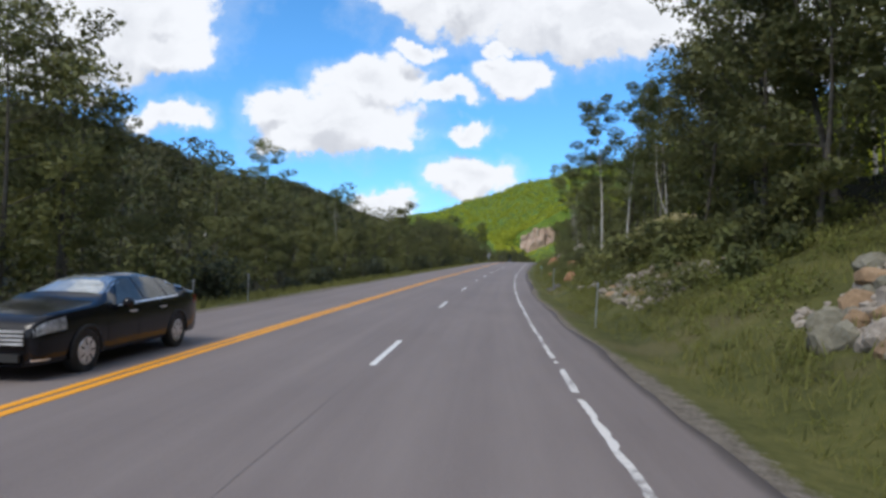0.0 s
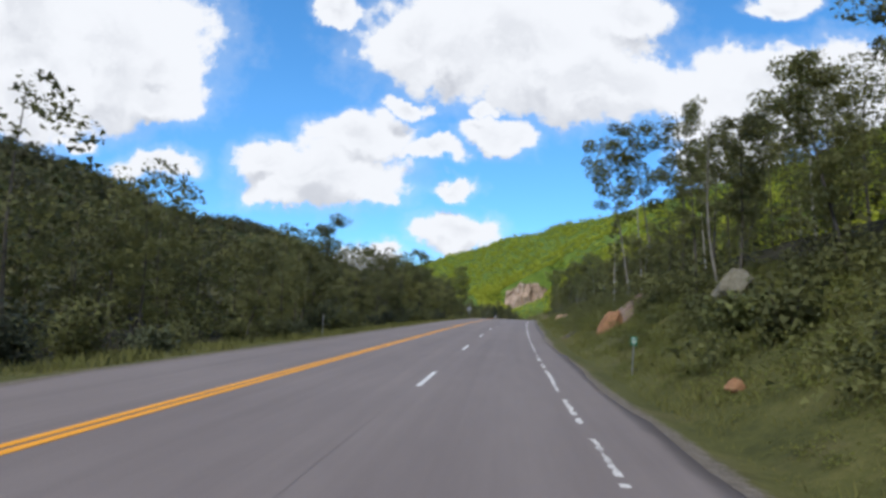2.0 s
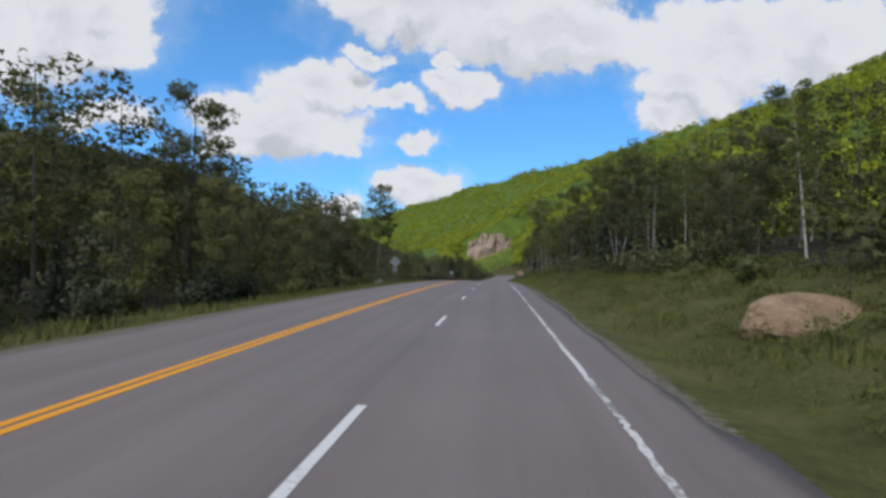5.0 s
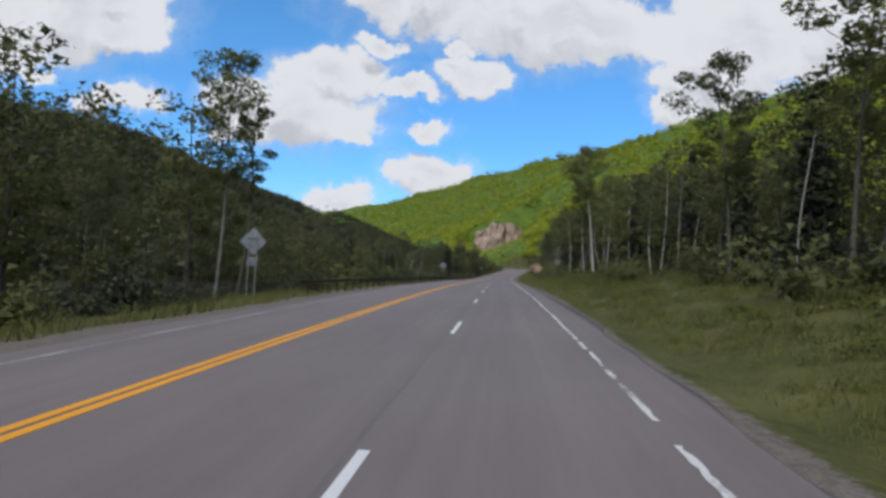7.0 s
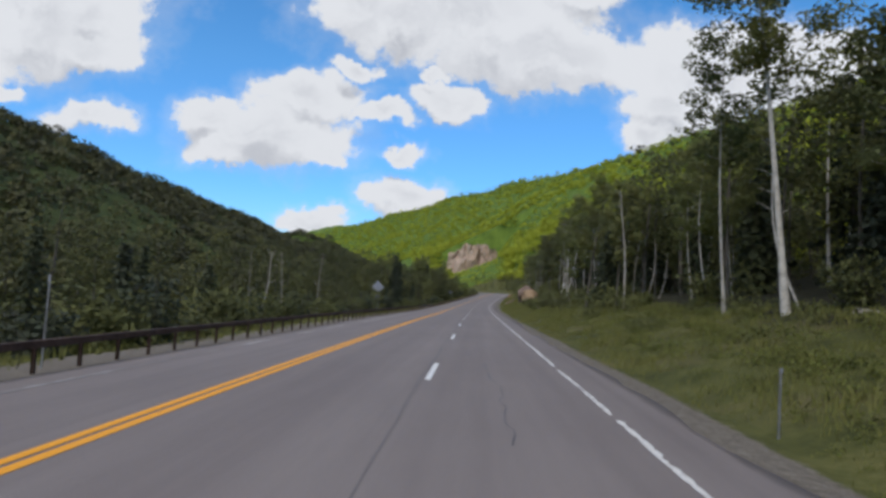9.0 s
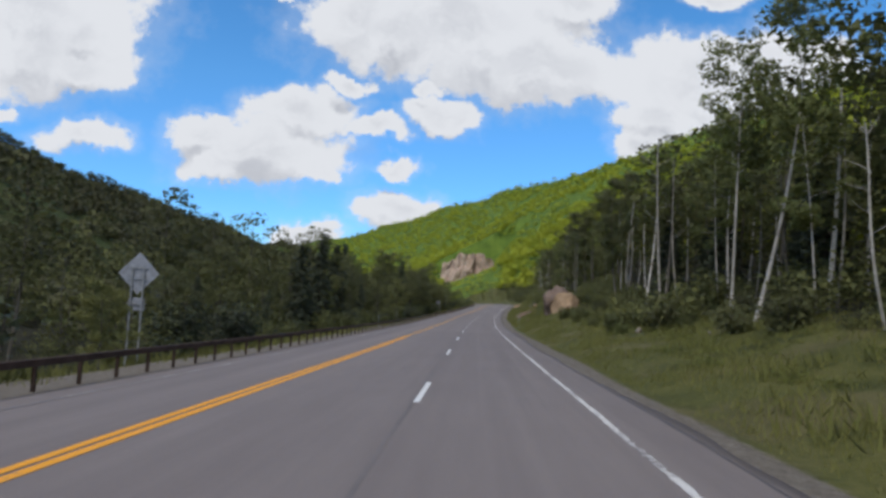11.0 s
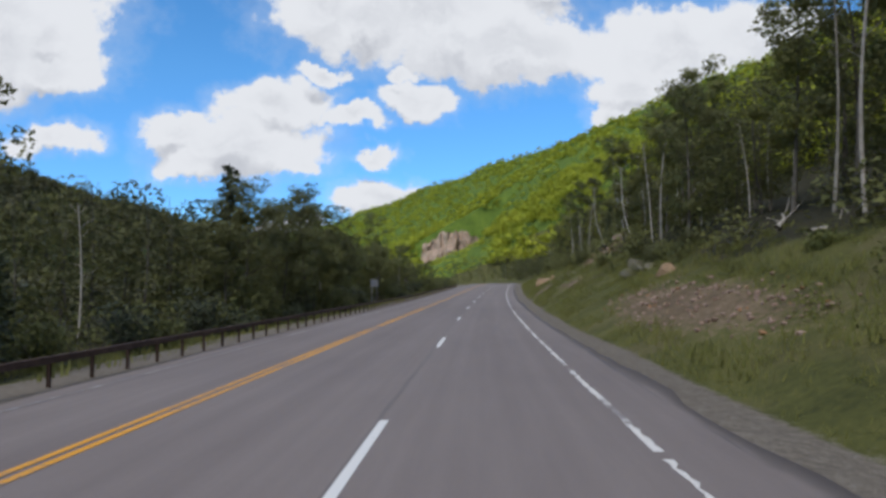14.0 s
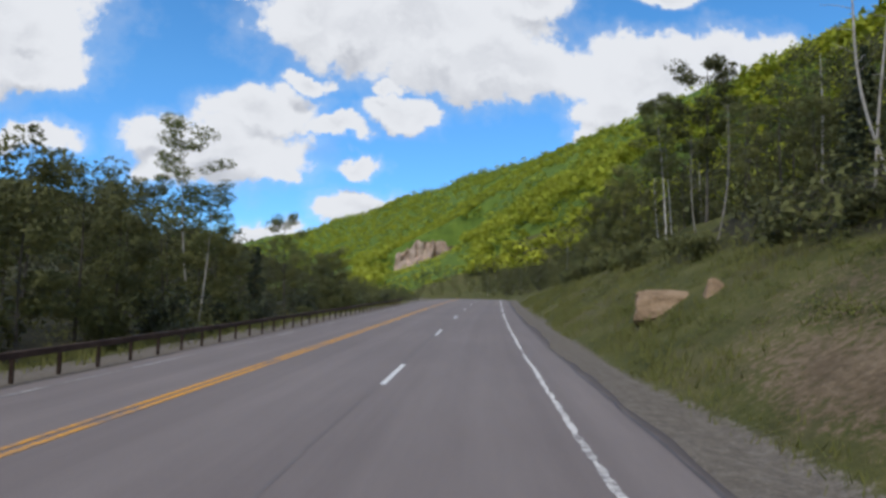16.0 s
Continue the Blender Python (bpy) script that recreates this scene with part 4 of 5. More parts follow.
    while s < 730:
        for side in (-1, 1):
            edge = 10.5 if side > 0 else -17.0
            edge += side * (1.2 * math.sin(s * 0.09) + 0.8 * math.sin(s * 0.23 + 1))
            if side > 0 and 20 < s < 110:
                edge -= 1.5
            if side > 0 and 468 < s < 515:
                edge += 1.6
            if side > 0 and s > 585:
                edge -= 3.5
            if side > 0 and 380 < s < 402:
                edge += 5
            for row in range(6 if side > 0 and (225 < s < 440 or s > 500) else 4):
                lat = edge + side * (row * 4.2 + rng.uniform(-1.6, 1.8))
                q = s + rng.uniform(-2.0, 2.0)
                c = rng.random()
                near = row == 0 and 12 < q < 560
                if side > 0 and 53 < q < 77 and lat < 24:
                    if near:
                        continue
                    lat += 5
                if side > 0 and 471 < q < 490 and lat < 14.2:
                    lat += 4.2
                if side < 0 and 479 < q < 491 and lat > -18:
                    lat -= 3.0
                if near and any(abs(q - a) < 2.5 and abs(lat - b) < 2.5 for a, b in taken):
                    continue
                small = 0.60 if side < 0 and row == 0 else 0.78 if side < 0 and row < 3 else 0.9 if side < 0 else 1.0
                if side < 0 and 196 < q < 245:
                    small *= 1.2
                if side < 0 and 112 < q < 165:
                    small *= float(np.interp(q, [112, 130, 145], [0.85, 0.98, 1.14]))
                if side < 0 and 228 < q < 246 and lat > -20.5:
                    lat -= 5.0
                if side < 0 and 245 < q < 372:
                    small *= 0.68
                if side < 0 and q > 400:
                    small = 0.5 if q > 530 else 0.72 if q < 442 else 0.76 if q > 492 else 0.84
                if side > 0:
                    small *= 1.15 if q < 48 else float(np.interp(q, [50, 54, 76, 80, 100, 128, 136, 200, 220, 236, 244, 272, 284, 378, 386, 403, 407, 424, 430, 440, 470, 482, 505, 512, 620], [1.0, 0.5, 0.5, 0.9, 0.6, 0.52, 0.55, 0.62, 1.0, 1.0, 0.72, 0.72, 1.0, 1.0, 1.0, 1.0, 0.66, 0.66, 1.0, 0.9, 0.85, 0.68, 0.68, 0.75, 0.45]))
                size = rng.uniform(0.7, 1.05) * small
                p = ground(q, lat)
                if before_cliff(p[0], p[1]):
                    size = 0.22
                if near:
                    if side > 0:
                        low = A if q < 130 or q > 420 else G
                        proto = rng.choice(B) if c < 0.30 else rng.choice(low) if c < 0.82 else rng.choice(D) if c < 0.94 else rng.choice(N)
                    elif s > 330:
                        proto = rng.choice(N) if c < 0.25 else rng.choice(B) if c < 0.33 else rng.choice(A) if c < 0.97 else rng.choice(D)
                    else:
                        proto = rng.choice(A) if c < 0.90 else rng.choice(B) if c < 0.94 else rng.choice(N)
                    place(proto, q, lat, rng.uniform(0, 6.28), size, 0.1, rng.uniform(-5, 5))
                else:
                    k = rng.choice((0, 1, 2, 4)) if side < 0 else rng.randrange(4) if q < 130 or q > 420 else rng.choice((0, 2)) if row > 2 else rng.choice((1, 3, 4, 5))
                    deep.append((q, lat, k + (6 if row > 3 else 12 if side > 0 and row < 3 and (q < 130 or 438 < q < 520) else 0), size * 1.05, rng.uniform(0, 6.28)))
        s += rng.uniform(4.2, 5.6)
    kinds = ((41, 12, 0.12, 3.3, False), (42, 14, 0.25, 3.4, False), (43, 10, 0.1, 3.2, False), (44, 13, 0.3, 3.0, True), (45, 14, 0.42, 3.0, False), (46, 13, 0.45, 2.6, False))
    protos = [raw_tree(a, h, lo, sp, 1000, 0.29, pale, 14) for a, h, lo, sp, pale in kinds] + [raw_tree(a + 50, h, lo, sp, 320, 0.5, False) for a, h, lo, sp, pale in kinds] + [raw_tree(a, h, lo, sp, 2100, 0.195, pale, 16) for a, h, lo, sp, pale in kinds]
    merged("forest", deep, protos, rng, "deep mixed woods behind the roadside trees", "forest", LEAF_DEEP)
    # dark conifers closing the woods behind the bare trunks
    for i in range(44):
        place(N[i % 2], 213 + i * 4.2 + rng.uniform(-1, 1), 15.0 + 1.7 * (i % 3) + (3.0 if 378 < 213 + i * 4.2 < 404 else 0.0), rng.uniform(0, 6.28), rng.uniform(0.75, 1.05))
    # thin bare trunks standing in the shade of the forest edge
    for i in range(36):
        q = rng.uniform(252, 428) if i < 26 else rng.uniform(440, 520)
        lat = rng.uniform(11.2, 18.5)
        if 384 < q < 404 and lat < 15:
            continue
        place(D[rng.randrange(3)], q, lat, rng.uniform(0, 6.28), rng.uniform(0.45, 0.9))
    H = [shrub(100, 1.5, 1.1, 1000, LEAF_S, "dense green shrub at the forest edge"), shrub(101, 2.4, 1.6, 1350, LEAF_S, "tall green shrub below the trees"), shrub(102, 1.0, 1.0, 800, LEAF_B, "low light green bush on the verge"), shrub(103, 1.9, 1.4, 1150, LEAF_A, "dark green bush beneath the trees")]
    # left-hand shrubs: the dark needle colour paints in the shade of the trees
    HL = [shrub(104, 2.2, 1.5, 1200, LEAF_N, "shrub at the foot of the woods with shade in its dark leaf colour"), shrub(105, 1.5, 1.3, 1000, LEAF_N, "low bush at the foot of the woods with shade in its dark leaf colour")]
    s = 14.0
    while s < 560:
        for side in (-1, 1):
            lat = (9.0 if side > 0 else -14.9) + rng.uniform(-1.4, 1.0)
            if side > 0 and 20 < s < 130:
                lat -= 2.2
            q = s + rng.uniform(-1.2, 1.2)
            if side > 0 and 235 < q < 425:
                lat += 1.6
                if rng.random() < 0.5:
                    continue
            if side > 0 and (385 < q < 402 or (425 < q < 510 and rng.random() < 0.5)):
                continue
            if side > 0 and (49 < q < 64 or 472 < q < 490) or side < 0 and (477 < q < 491 or 229 < q < 245 or 333 < q < 342):
                continue
            if side > 0 and q < 28:
                continue
            if side > 0 and 94 < q < 145:
                place(H[2], q, lat, rng.uniform(0, 6.28), rng.uniform(0.6, 0.9))
                continue
            if side > 0 and q < 94:
                place(H[rng.choice((0, 2, 2, 2, 3))], q, lat, rng.uniform(0, 6.28), rng.uniform(0.9, 1.5))
                continue
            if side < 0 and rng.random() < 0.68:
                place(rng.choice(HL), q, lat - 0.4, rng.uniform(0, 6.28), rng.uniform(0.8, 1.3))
                continue
            place(H[rng.choice((0, 1, 1, 3)) if side < 0 else rng.randrange(4)], q, lat, rng.uniform(0, 6.28), rng.uniform(0.7, 1.15))
        s += rng.uniform(3.2, 4.4)
    for q, lat, k, size in ((49.3, 5.0, 3, 1.1), (50.5, 6.2, 3, 1.2), (48.8, 6.6, 3, 1.2), (51, 7.4, 3, 1.15), (49, 8.0, 3, 1.2), (52.4, 6.0, 3, 0.9), (50.2, 4.6, 0, 0.7), (451.2, 8.9, 3, 0.6), (450.0, 9.4, 3, 0.75), (448.4, 9.0, 3, 0.5), (446.5, 9.8, 3, 0.8), (101.8, 6.9, 3, 0.9), (101.2, 6.3, 0, 0.75), (100.6, 7.0, 2, 1.0), (399.5, 11.2, 1, 0.9), (403, 10.6, 3, 1.0), (406, 11.6, 1, 1.0), (396, 12.0, 3, 0.9), (392, 10.6, 1, 0.8), (389, 11.4, 3, 1.0), (386, 10.2, 0, 1.1), (382, 11.2, 1, 0.9), (378, 10.2, 3, 1.0), (374, 11.0, 1, 0.85), (370, 10.0, 3, 1.0), (409, 10.4, 0, 1.1), (394.5, 13.5, 1, 1.1), (401, 14, 1, 1.1), (103.5, 6.6, 1, 0.8), (99.5, 7.2, 1, 0.9), (250, 7.0, 1, 0.75), (253, 7.8, 0, 0.95), (247, 7.2, 0, 0.9), (256, 8.4, 1, 0.8), (340, 8.2, 3, 1.0), (343, 7.6, 3, 0.8), (352, 8.4, 1, 0.8), (360, 8.0, 3, 1.0)):
        place(H[k], q, lat, q, size)
    for i in range(24):
        place(H[(0, 3, 0, 2)[i % 4]], 350 + i * 1.45 + rng.uniform(-0.8, 0.8), 6.0 + 3.2 * rng.random(), i * 1.9, rng.uniform(0.6, 1.0))
    for i in range(15):
        place(H[(2, 0, 2, 2)[i % 4]], 30 + i * 1.5, 7.4 + 0.9 * (i % 3), i * 1.3, 1.0 + 0.1 * (i % 4))
    low = [low_clump(k, 330, 0.7, 0.75, 0.125) for k in range(3)]
    spots = []
    for i in range(520):
        side = rng.random() < 0.45
        q = rng.uniform(-40, 600)
        lat = rng.uniform(7.5, 15) if side else rng.uniform(-22, -14.5)
        if side and (380 < q < 404 and lat < 11 or 12 < q < 28 and lat < 9.5 or 473 < q < 489 and lat < 13.5) or not side and (478 < q < 490 or 230 < q < 244 or 332 < q < 342) and lat > -18.5:
            continue
        spots.append((q, lat, rng.randrange(3), rng.uniform(0.7, 1.8), rng.uniform(0, 6.28)))
    for i in range(290):
        q = rng.uniform(14, 140) if i < 170 else rng.uniform(140, 560)
        lat = 3.6 + 6.0 * rng.random() ** (0.9 if q < 135 else 0.5)
        if q < 28 or (384 < q < 404) or (425 < q < 512 and rng.random() < 0.7):
            continue
        spots.append((q, lat, rng.randrange(3), rng.uniform(0.25, 0.75) * (1.25 if q < 135 else 1.0), rng.uniform(0, 6.28)))
    weeds = []
    weed = [low_clump(k, 160, 0.6, 0.6, 0.165, 0.95) for k in range(3)]
    for i in range(5000):
        q = rng.uniform(92, 160) if i < 1000 else rng.uniform(14, 92) if i < 2300 else rng.uniform(160, 310) if i < 3700 else rng.uniform(310, 560)
        lat = 2.7 + 8.0 * rng.random()
        if 52 < q < 64 and lat > 7.0 or (18.5 < q < 25.5 and lat > 4.0 + 0.25 * (q - 18.5)) or (100 < q < 104.6 and 3.7 < lat < 6.6) or (32 < q < 42 and 3.6 < lat < 6.8 and i % 3):
            continue
        if bare_soil(q, lat) > 0.5 or 384 < q < 404 and lat > 6.0:
            continue
        weeds.append((q, lat, rng.randrange(3), rng.uniform(0.18, 0.5) * (0.9 if 165 < q < 300 else 0.7 if q > 300 else 1.0) * min(1.0, 0.45 + (lat - 2.7) * 0.3), rng.uniform(0, 6.28)))
    merged("weeds", weeds, weed, rng, "low bright green weeds and ferns on the bank", "weeds", LEAF_W)
    merged("undergrowth", spots, low, rng, "tangled green undergrowth below the trees", "undergrowth", LEAF_S)


def crowns(rng, x, y, z, rad, lift, per, leaf):
    size = rng.uniform(0.7, 1.3, len(x))
    d = rng.normal(size=(len(x), per, 3))
    d /= np.linalg.norm(d, axis=2)[..., None]
    d[..., 2] = np.abs(d[..., 2]) * 1.15 - 0.35
    c = np.stack([x, y, z + lift * size], -1)[:, None] + d * ((rad * size)[:, None] * rng.uniform(0.65, 1.0, (len(x), per)))[..., None]
    v, f = leaves(rng, c.reshape(-1, 3), leaf, 0.7, 1.2)
    return v, f, np.repeat(d.reshape(-1, 3), 3, axis=0), np.repeat(1.0 + rng.random(len(x)), per * 3)


def road_place(x, y):
    """Metres along and beside the road for world points."""
    k = np.arange(0, len(ss), 6)
    near = np.concatenate([np.argmin((x[i:i + 2000, None] - rx[k]) ** 2 + (y[i:i + 2000, None] - ry[k]) ** 2, 1) for i in range(0, len(x), 2000)])
    j = k[near]
    c, w = np.cos(phi[j]), np.sin(phi[j])
    return ss[j] - (x - rx[j]) * w + (y - ry[j]) * c, (x - rx[j]) * c + (y - ry[j]) * w


def build_hill_forest():
    """Crowns of the woods on the slopes: many small clumps, one object a slope."""
    rng = np.random.default_rng(17)
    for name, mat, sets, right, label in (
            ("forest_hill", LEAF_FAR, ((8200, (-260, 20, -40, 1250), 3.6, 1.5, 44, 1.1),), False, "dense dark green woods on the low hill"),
            ("forest_mountain", LEAF_SUN, ((9200, (40, 470, 40, 1000), 3.6, 1.8, 30, 1.4), (2600, (40, 190, 480, 1300), 3.4, 2.6, 66, 0.85), (5200, (40, 520, 1000, 2500), 5.0, 2.4, 28, 2.2)), True, "lime green woods on the long mountain slope, sunlight put into their colour")):
        out = []
        for count, lim, rad, lift, per, leaf in sets:
            x, y = lim[0] + (lim[1] - lim[0]) * rng.random(count * 6) ** (1.35 if right else 1.0), rng.uniform(lim[2], lim[3], count * 6)
            if right:
                x = np.where(y > 1500, x - (y - 1500) * 0.45, x)
            rr, ll = mountain(x, y), ridge_height(x, y, RIDGE_L, 140.0, 1.1)
            roadx = np.interp(y, ry, rx)
            side_r = (rr > ll) | ((rr == ll) & (x > roadx))
            h = np.maximum(rr, ll)
            keep = (side_r if right else ~side_r) & ((np.abs(x - roadx) > 31) | (y > 690))
            keep &= ~((np.abs(x - CLIFF[0]) < 41) & (y > CLIFF[1] - 85) & (y < CLIFF[1] + 12))
            keep &= ~(before_cliff(x, y) & (y > 1225))
            keep &= right | (x > np.interp(y, RIDGE_L[:, 1], RIDGE_L[:, 0]) - 28)
            x, y, h = x[keep][:count], y[keep][:count], h[keep][:count]
            z = ground(*road_place(x, y))[:, 2] - 5.0 * before_cliff(x, y)
            out.append(crowns(rng, x, y, z, rad, lift, per, leaf))
        v, f = join([a[:2] for a in out])
        tagged(new(name, mesh_from(name, v, f, [mat], None, False, np.concatenate([a[2] for a in out]), np.concatenate([a[3] for a in out]))), label, "woods", kind="stuff")


def build_cliff():
    """A quarried rock face low on the mountain: broad buttresses, a deep cleft and a ragged outline."""
    nx, nz = 90, 48
    u, v = np.meshgrid(np.linspace(-36, 36, nx), np.linspace(0, 1, nz), indexing="ij")
    rough = np.array([[noise.fractal(Vector((a * 0.11, 3.1, b * 2.6)), 1.0, 2.0, 4) for b in v[0]] for a in u[:, 0]])
    edge = np.array([noise.fractal(Vector((a * 0.16, 9.7, 0)), 1.0, 2.0, 4) for a in u[:, 0]])[:, None]
    height = 54 * (1 - 0.34 * np.clip((-u - 8) / 28, 0, 1) ** 1.2 - 0.16 * np.clip((u - 22) / 14, 0, 1) ** 2) + 7 * edge
    cleft = 6.0 * np.exp(-((u - 6 - 3 * v) / 1.6) ** 2) + 3.5 * np.exp(-((u + 9 + 4 * v) / 1.4) ** 2)
    ledge = 3.0 * np.floor(v * 3.4 + 0.6 * rough + 0.25 * np.sin(u * 0.17))
    depth = 4.0 * np.abs(np.sin(u * 0.085 + 0.9)) + 5.0 * rough + cleft + ledge + 5 * v
    x = CLIFF[0] + u * (1.12 - 0.1 * v)
    y = CLIFF[1] - 52 + depth + 0.012 * u * u
    z = 2 + v * (height + 4)
    ob = new("cliff", mesh_from("cliff", np.stack([x, y, z], -1).reshape(-1, 3), grid_faces(nx, nz)[:, ::-1], [ROCK_CLIFF]))
    tagged(ob, "bare pinkish rock cliff on the wooded mountain", "cliff", kind="structure")


# ---------------------------------------------------------------- rocks
def rock_mesh(name, seed, size, mat, cuts=10, detail=3, wobble=0.10):
    """An angular boulder: a ball cut by planes, roughened."""
    rng = np.random.default_rng(seed)
    bm = bmesh.new()
    bmesh.ops.create_icosphere(bm, subdivisions=detail, radius=1.0)
    planes = rng.normal(size=(cuts, 3))
    planes /= np.linalg.norm(planes, axis=1)[:, None]
    lim = rng.uniform(0.55, 0.85, cuts)
    for v in bm.verts:
        c = np.array(v.co)
        for n_, l_ in zip(planes, lim):
            o = c @ n_ - l_
            if o > 0:
                c = c - n_ * o * 0.92
        c = Vector(c)
        c *= 1 + wobble * noise.fractal(c * 1.7 + Vector((seed, 0, 0)), 1.0, 2.0, 3)
        v.co = Vector((c.x * size[0], c.y * size[1], c.z * size[2]))
    return bm_mesh(name, bm, mat, False)


def put_rock(me, s, lat, up, turn, label, tilt=(0, 0), group="", name="boulder"):
    p = ground(s, lat)
    ob = new(name, me)
    ob.matrix_world = pose(p[0], p[1], p[2] + up, tilt[0], tilt[1], turn)
    return tagged(ob, label, "boulder" if name == "boulder" else "stone", group)


def build_rocks():
    rng = random.Random(23)
    put_rock(rock_mesh("boulder", 31, (2.2, 2.0, 2.55), ROCK_BROWN, 12, 4), 399.2, 7.4, 0.85, 20, "huge grey-brown granite boulder by the forest edge")
    put_rock(rock_mesh("boulder", 32, (2.1, 1.6, 1.8), ROCK_TAN, 8, 4), 396.4, 8.3, 0.32, -15, "huge rounded tan granite boulder on the grass")
    put_rock(rock_mesh("boulder", 33, (0.78, 0.9, 1.25), ROCK_RED, 14, 4, 0.14), 102.2, 4.75, -0.15, 20, "reddish tan boulder jutting from the bank", (0, 34))
    put_rock(rock_mesh("boulder", 46, (0.85, 1.1, 1.95), ROCK_BROWN, 9, 4, 0.14), 102.9, 5.55, 0.1, 10, "grey-brown weathered slab leaning behind a reddish rock", (0, 36))
    put_rock(rock_mesh("boulder", 34, (4.8, 3.4, 3.2), ROCK_MOSSY, 6, 4, 0.07), 58.8, 12.4, -2.2, 10, "broad weathered tan rock dome on the wooded bank")
    put_rock(rock_mesh("boulder", 35, (0.9, 0.8, 0.9), ROCK_GREY, 8, 3), 88.5, 7.3, 0.4, 0, "grey boulder among the shrubs")
    put_rock(rock_mesh("boulder", 36, (1.5, 1.3, 0.75), ROCK_TAN, 10, 4), 157.5, 5.2, -0.12, 15, "flat tan rock on the grassy bank")
    put_rock(rock_mesh("boulder", 37, (0.7, 0.6, 0.55), ROCK_RED, 9, 3), 70, 5.3, 0.1, 0, "small orange-tan boulder on the bank")
    put_rock(rock_mesh("boulder", 38, (2.5, 1.5, 0.85), ROCK_TAN, 12, 4), 494.6, 5.5, -0.5, 25, "broad tan rock on the grassy slope")
    put_rock(rock_mesh("boulder", 39, (0.6, 0.5, 0.75), ROCK_TAN, 8, 3), 491.6, 5.85, -0.28, 60, "upright orange-tan rock on the slope")
    put_rock(rock_mesh("boulder", 40, (0.62, 0.55, 0.66), ROCK_GREY, 12, 4, 0.14), 451.6, 7.9, 0.12, 10, "mossy grey boulder on the grassy slope")
    put_rock(rock_mesh("boulder", 41, (0.66, 0.55, 0.4), ROCK_GREY, 12, 3, 0.14), 449.6, 7.0, 0.08, 70, "smaller grey boulder beside a mossy one")
    put_rock(rock_mesh("boulder", 47, (0.5, 0.42, 0.36), ROCK_GREY, 12, 3, 0.14), 449.2, 7.7, 0.05, 130, "low grey stone between mossy boulders")
    put_rock(rock_mesh("boulder", 48, (0.55, 0.5, 0.42), ROCK_GREY, 10, 3, 0.14), 448.2, 8.0, 0.0, 200, "grey stone half hidden by a dark bush")
    put_rock(rock_mesh("boulder", 42, (0.80, 0.60, 0.55), ROCK_TAN, 14, 4, 0.14), 442.8, 7.6, -0.2, 80, "flat reddish rock at the forest edge")
    put_rock(rock_mesh("boulder", 43, (0.95, 0.85, 0.75), ROCK_BROWN, 8, 4), 484, 13.0, 0.2, 0, "grey boulder at the top of the scree")
    put_rock(rock_mesh("boulder", 44, (0.24, 0.2, 0.17), ROCK_RED, 8, 3), 77, 3.5, 0.08, 0, "small orange rock in the grass")
    put_rock(rock_mesh("boulder", 45, (0.5, 0.45, 0.5), ROCK_RED, 9, 3), 57.2, 3.9, 0.1, 0, "reddish boulder beside the broken stone")
    put_rock(rock_mesh("boulder", 47, (0.48, 0.4, 0.5), ROCK_PALE, 9, 3), 206.0, -13.0, 0.2, 40, "pale pointed rock on the grassy verge")
    shapes = [rock_mesh("stone", 50 + i, (0.5, 0.42, 0.36), (ROCK_PALE, ROCK_GREY, ROCK_TAN, ROCK_PALE)[i % 4], 9, 2) for i in range(8)]

    warm = [rock_mesh("stone", 80 + i, (0.5, 0.42, 0.36), (ROCK_RED, ROCK_TAN, ROCK_SOIL)[i % 3], 9, 2) for i in range(6)]
    dark = [rock_mesh("stone", 70 + i, (0.5, 0.42, 0.36), ROCK_DARK, 9, 2) for i in range(3)]

    def heap(count, s0, s1, l0, l1, lo, hi, label, group, kinds=shapes):
        for _ in range(count):
            s, lat = rng.uniform(s0, s1), rng.uniform(l0, l1)
            k = rng.uniform(lo, hi)
            ob = put_rock(rng.choice(kinds), s, lat, 0.08 * k, rng.uniform(0, 360), label, (rng.uniform(-30, 30), rng.uniform(-30, 30)), group, "stone")
            ob.matrix_world = ob.matrix_world @ Matrix.Diagonal((k, k, k, 1))
    for i in range(14):
        lat = 3.9 + i * 0.32
        heap(6, 19.4, 21.8 + (lat - 3.9) * 0.95, lat, lat + 0.4, 0.35, 0.95, "angular pale stone in the rubble heap", "rubble on the bank")
    heap(64, 32, 42, 3.6, 6.4, 0.25, 0.72, "broken pale stone in the long rubble heap", "rubble on the bank")
    heap(9, 43, 50, 3.3, 4.8, 0.35, 0.6, "pale stone scattered on the grassy bank", "rubble on the bank")
    heap(24, 56.0, 58.7, 2.4, 3.2, 0.18, 0.42, "small dark grey broken stone by the shoulder", "stones by the shoulder", dark)
    heap(6, 110.2, 112.6, 2.8, 3.5, 0.15, 0.42, "dark stone in the eroded ditch", "stones in the ditch", dark)
    heap(36, 422, 442, 3.8, 7.0, 0.07, 0.22, "reddish stone on the bare slope", "scree on the slope", warm)
    heap(18, 474, 488, 9, 12.4, 0.2, 0.7, "tan stone on the eroded slope", "scree on the slope", warm)
    heap(10, 150, 250, 4.0, 9.0, 0.2, 0.6, "pale stone half hidden in the grass", "stones in the grass")
    heap(5, 330, 420, 4.0, 9.0, 0.2, 0.6, "pale stone half hidden in the grass", "stones in the grass")


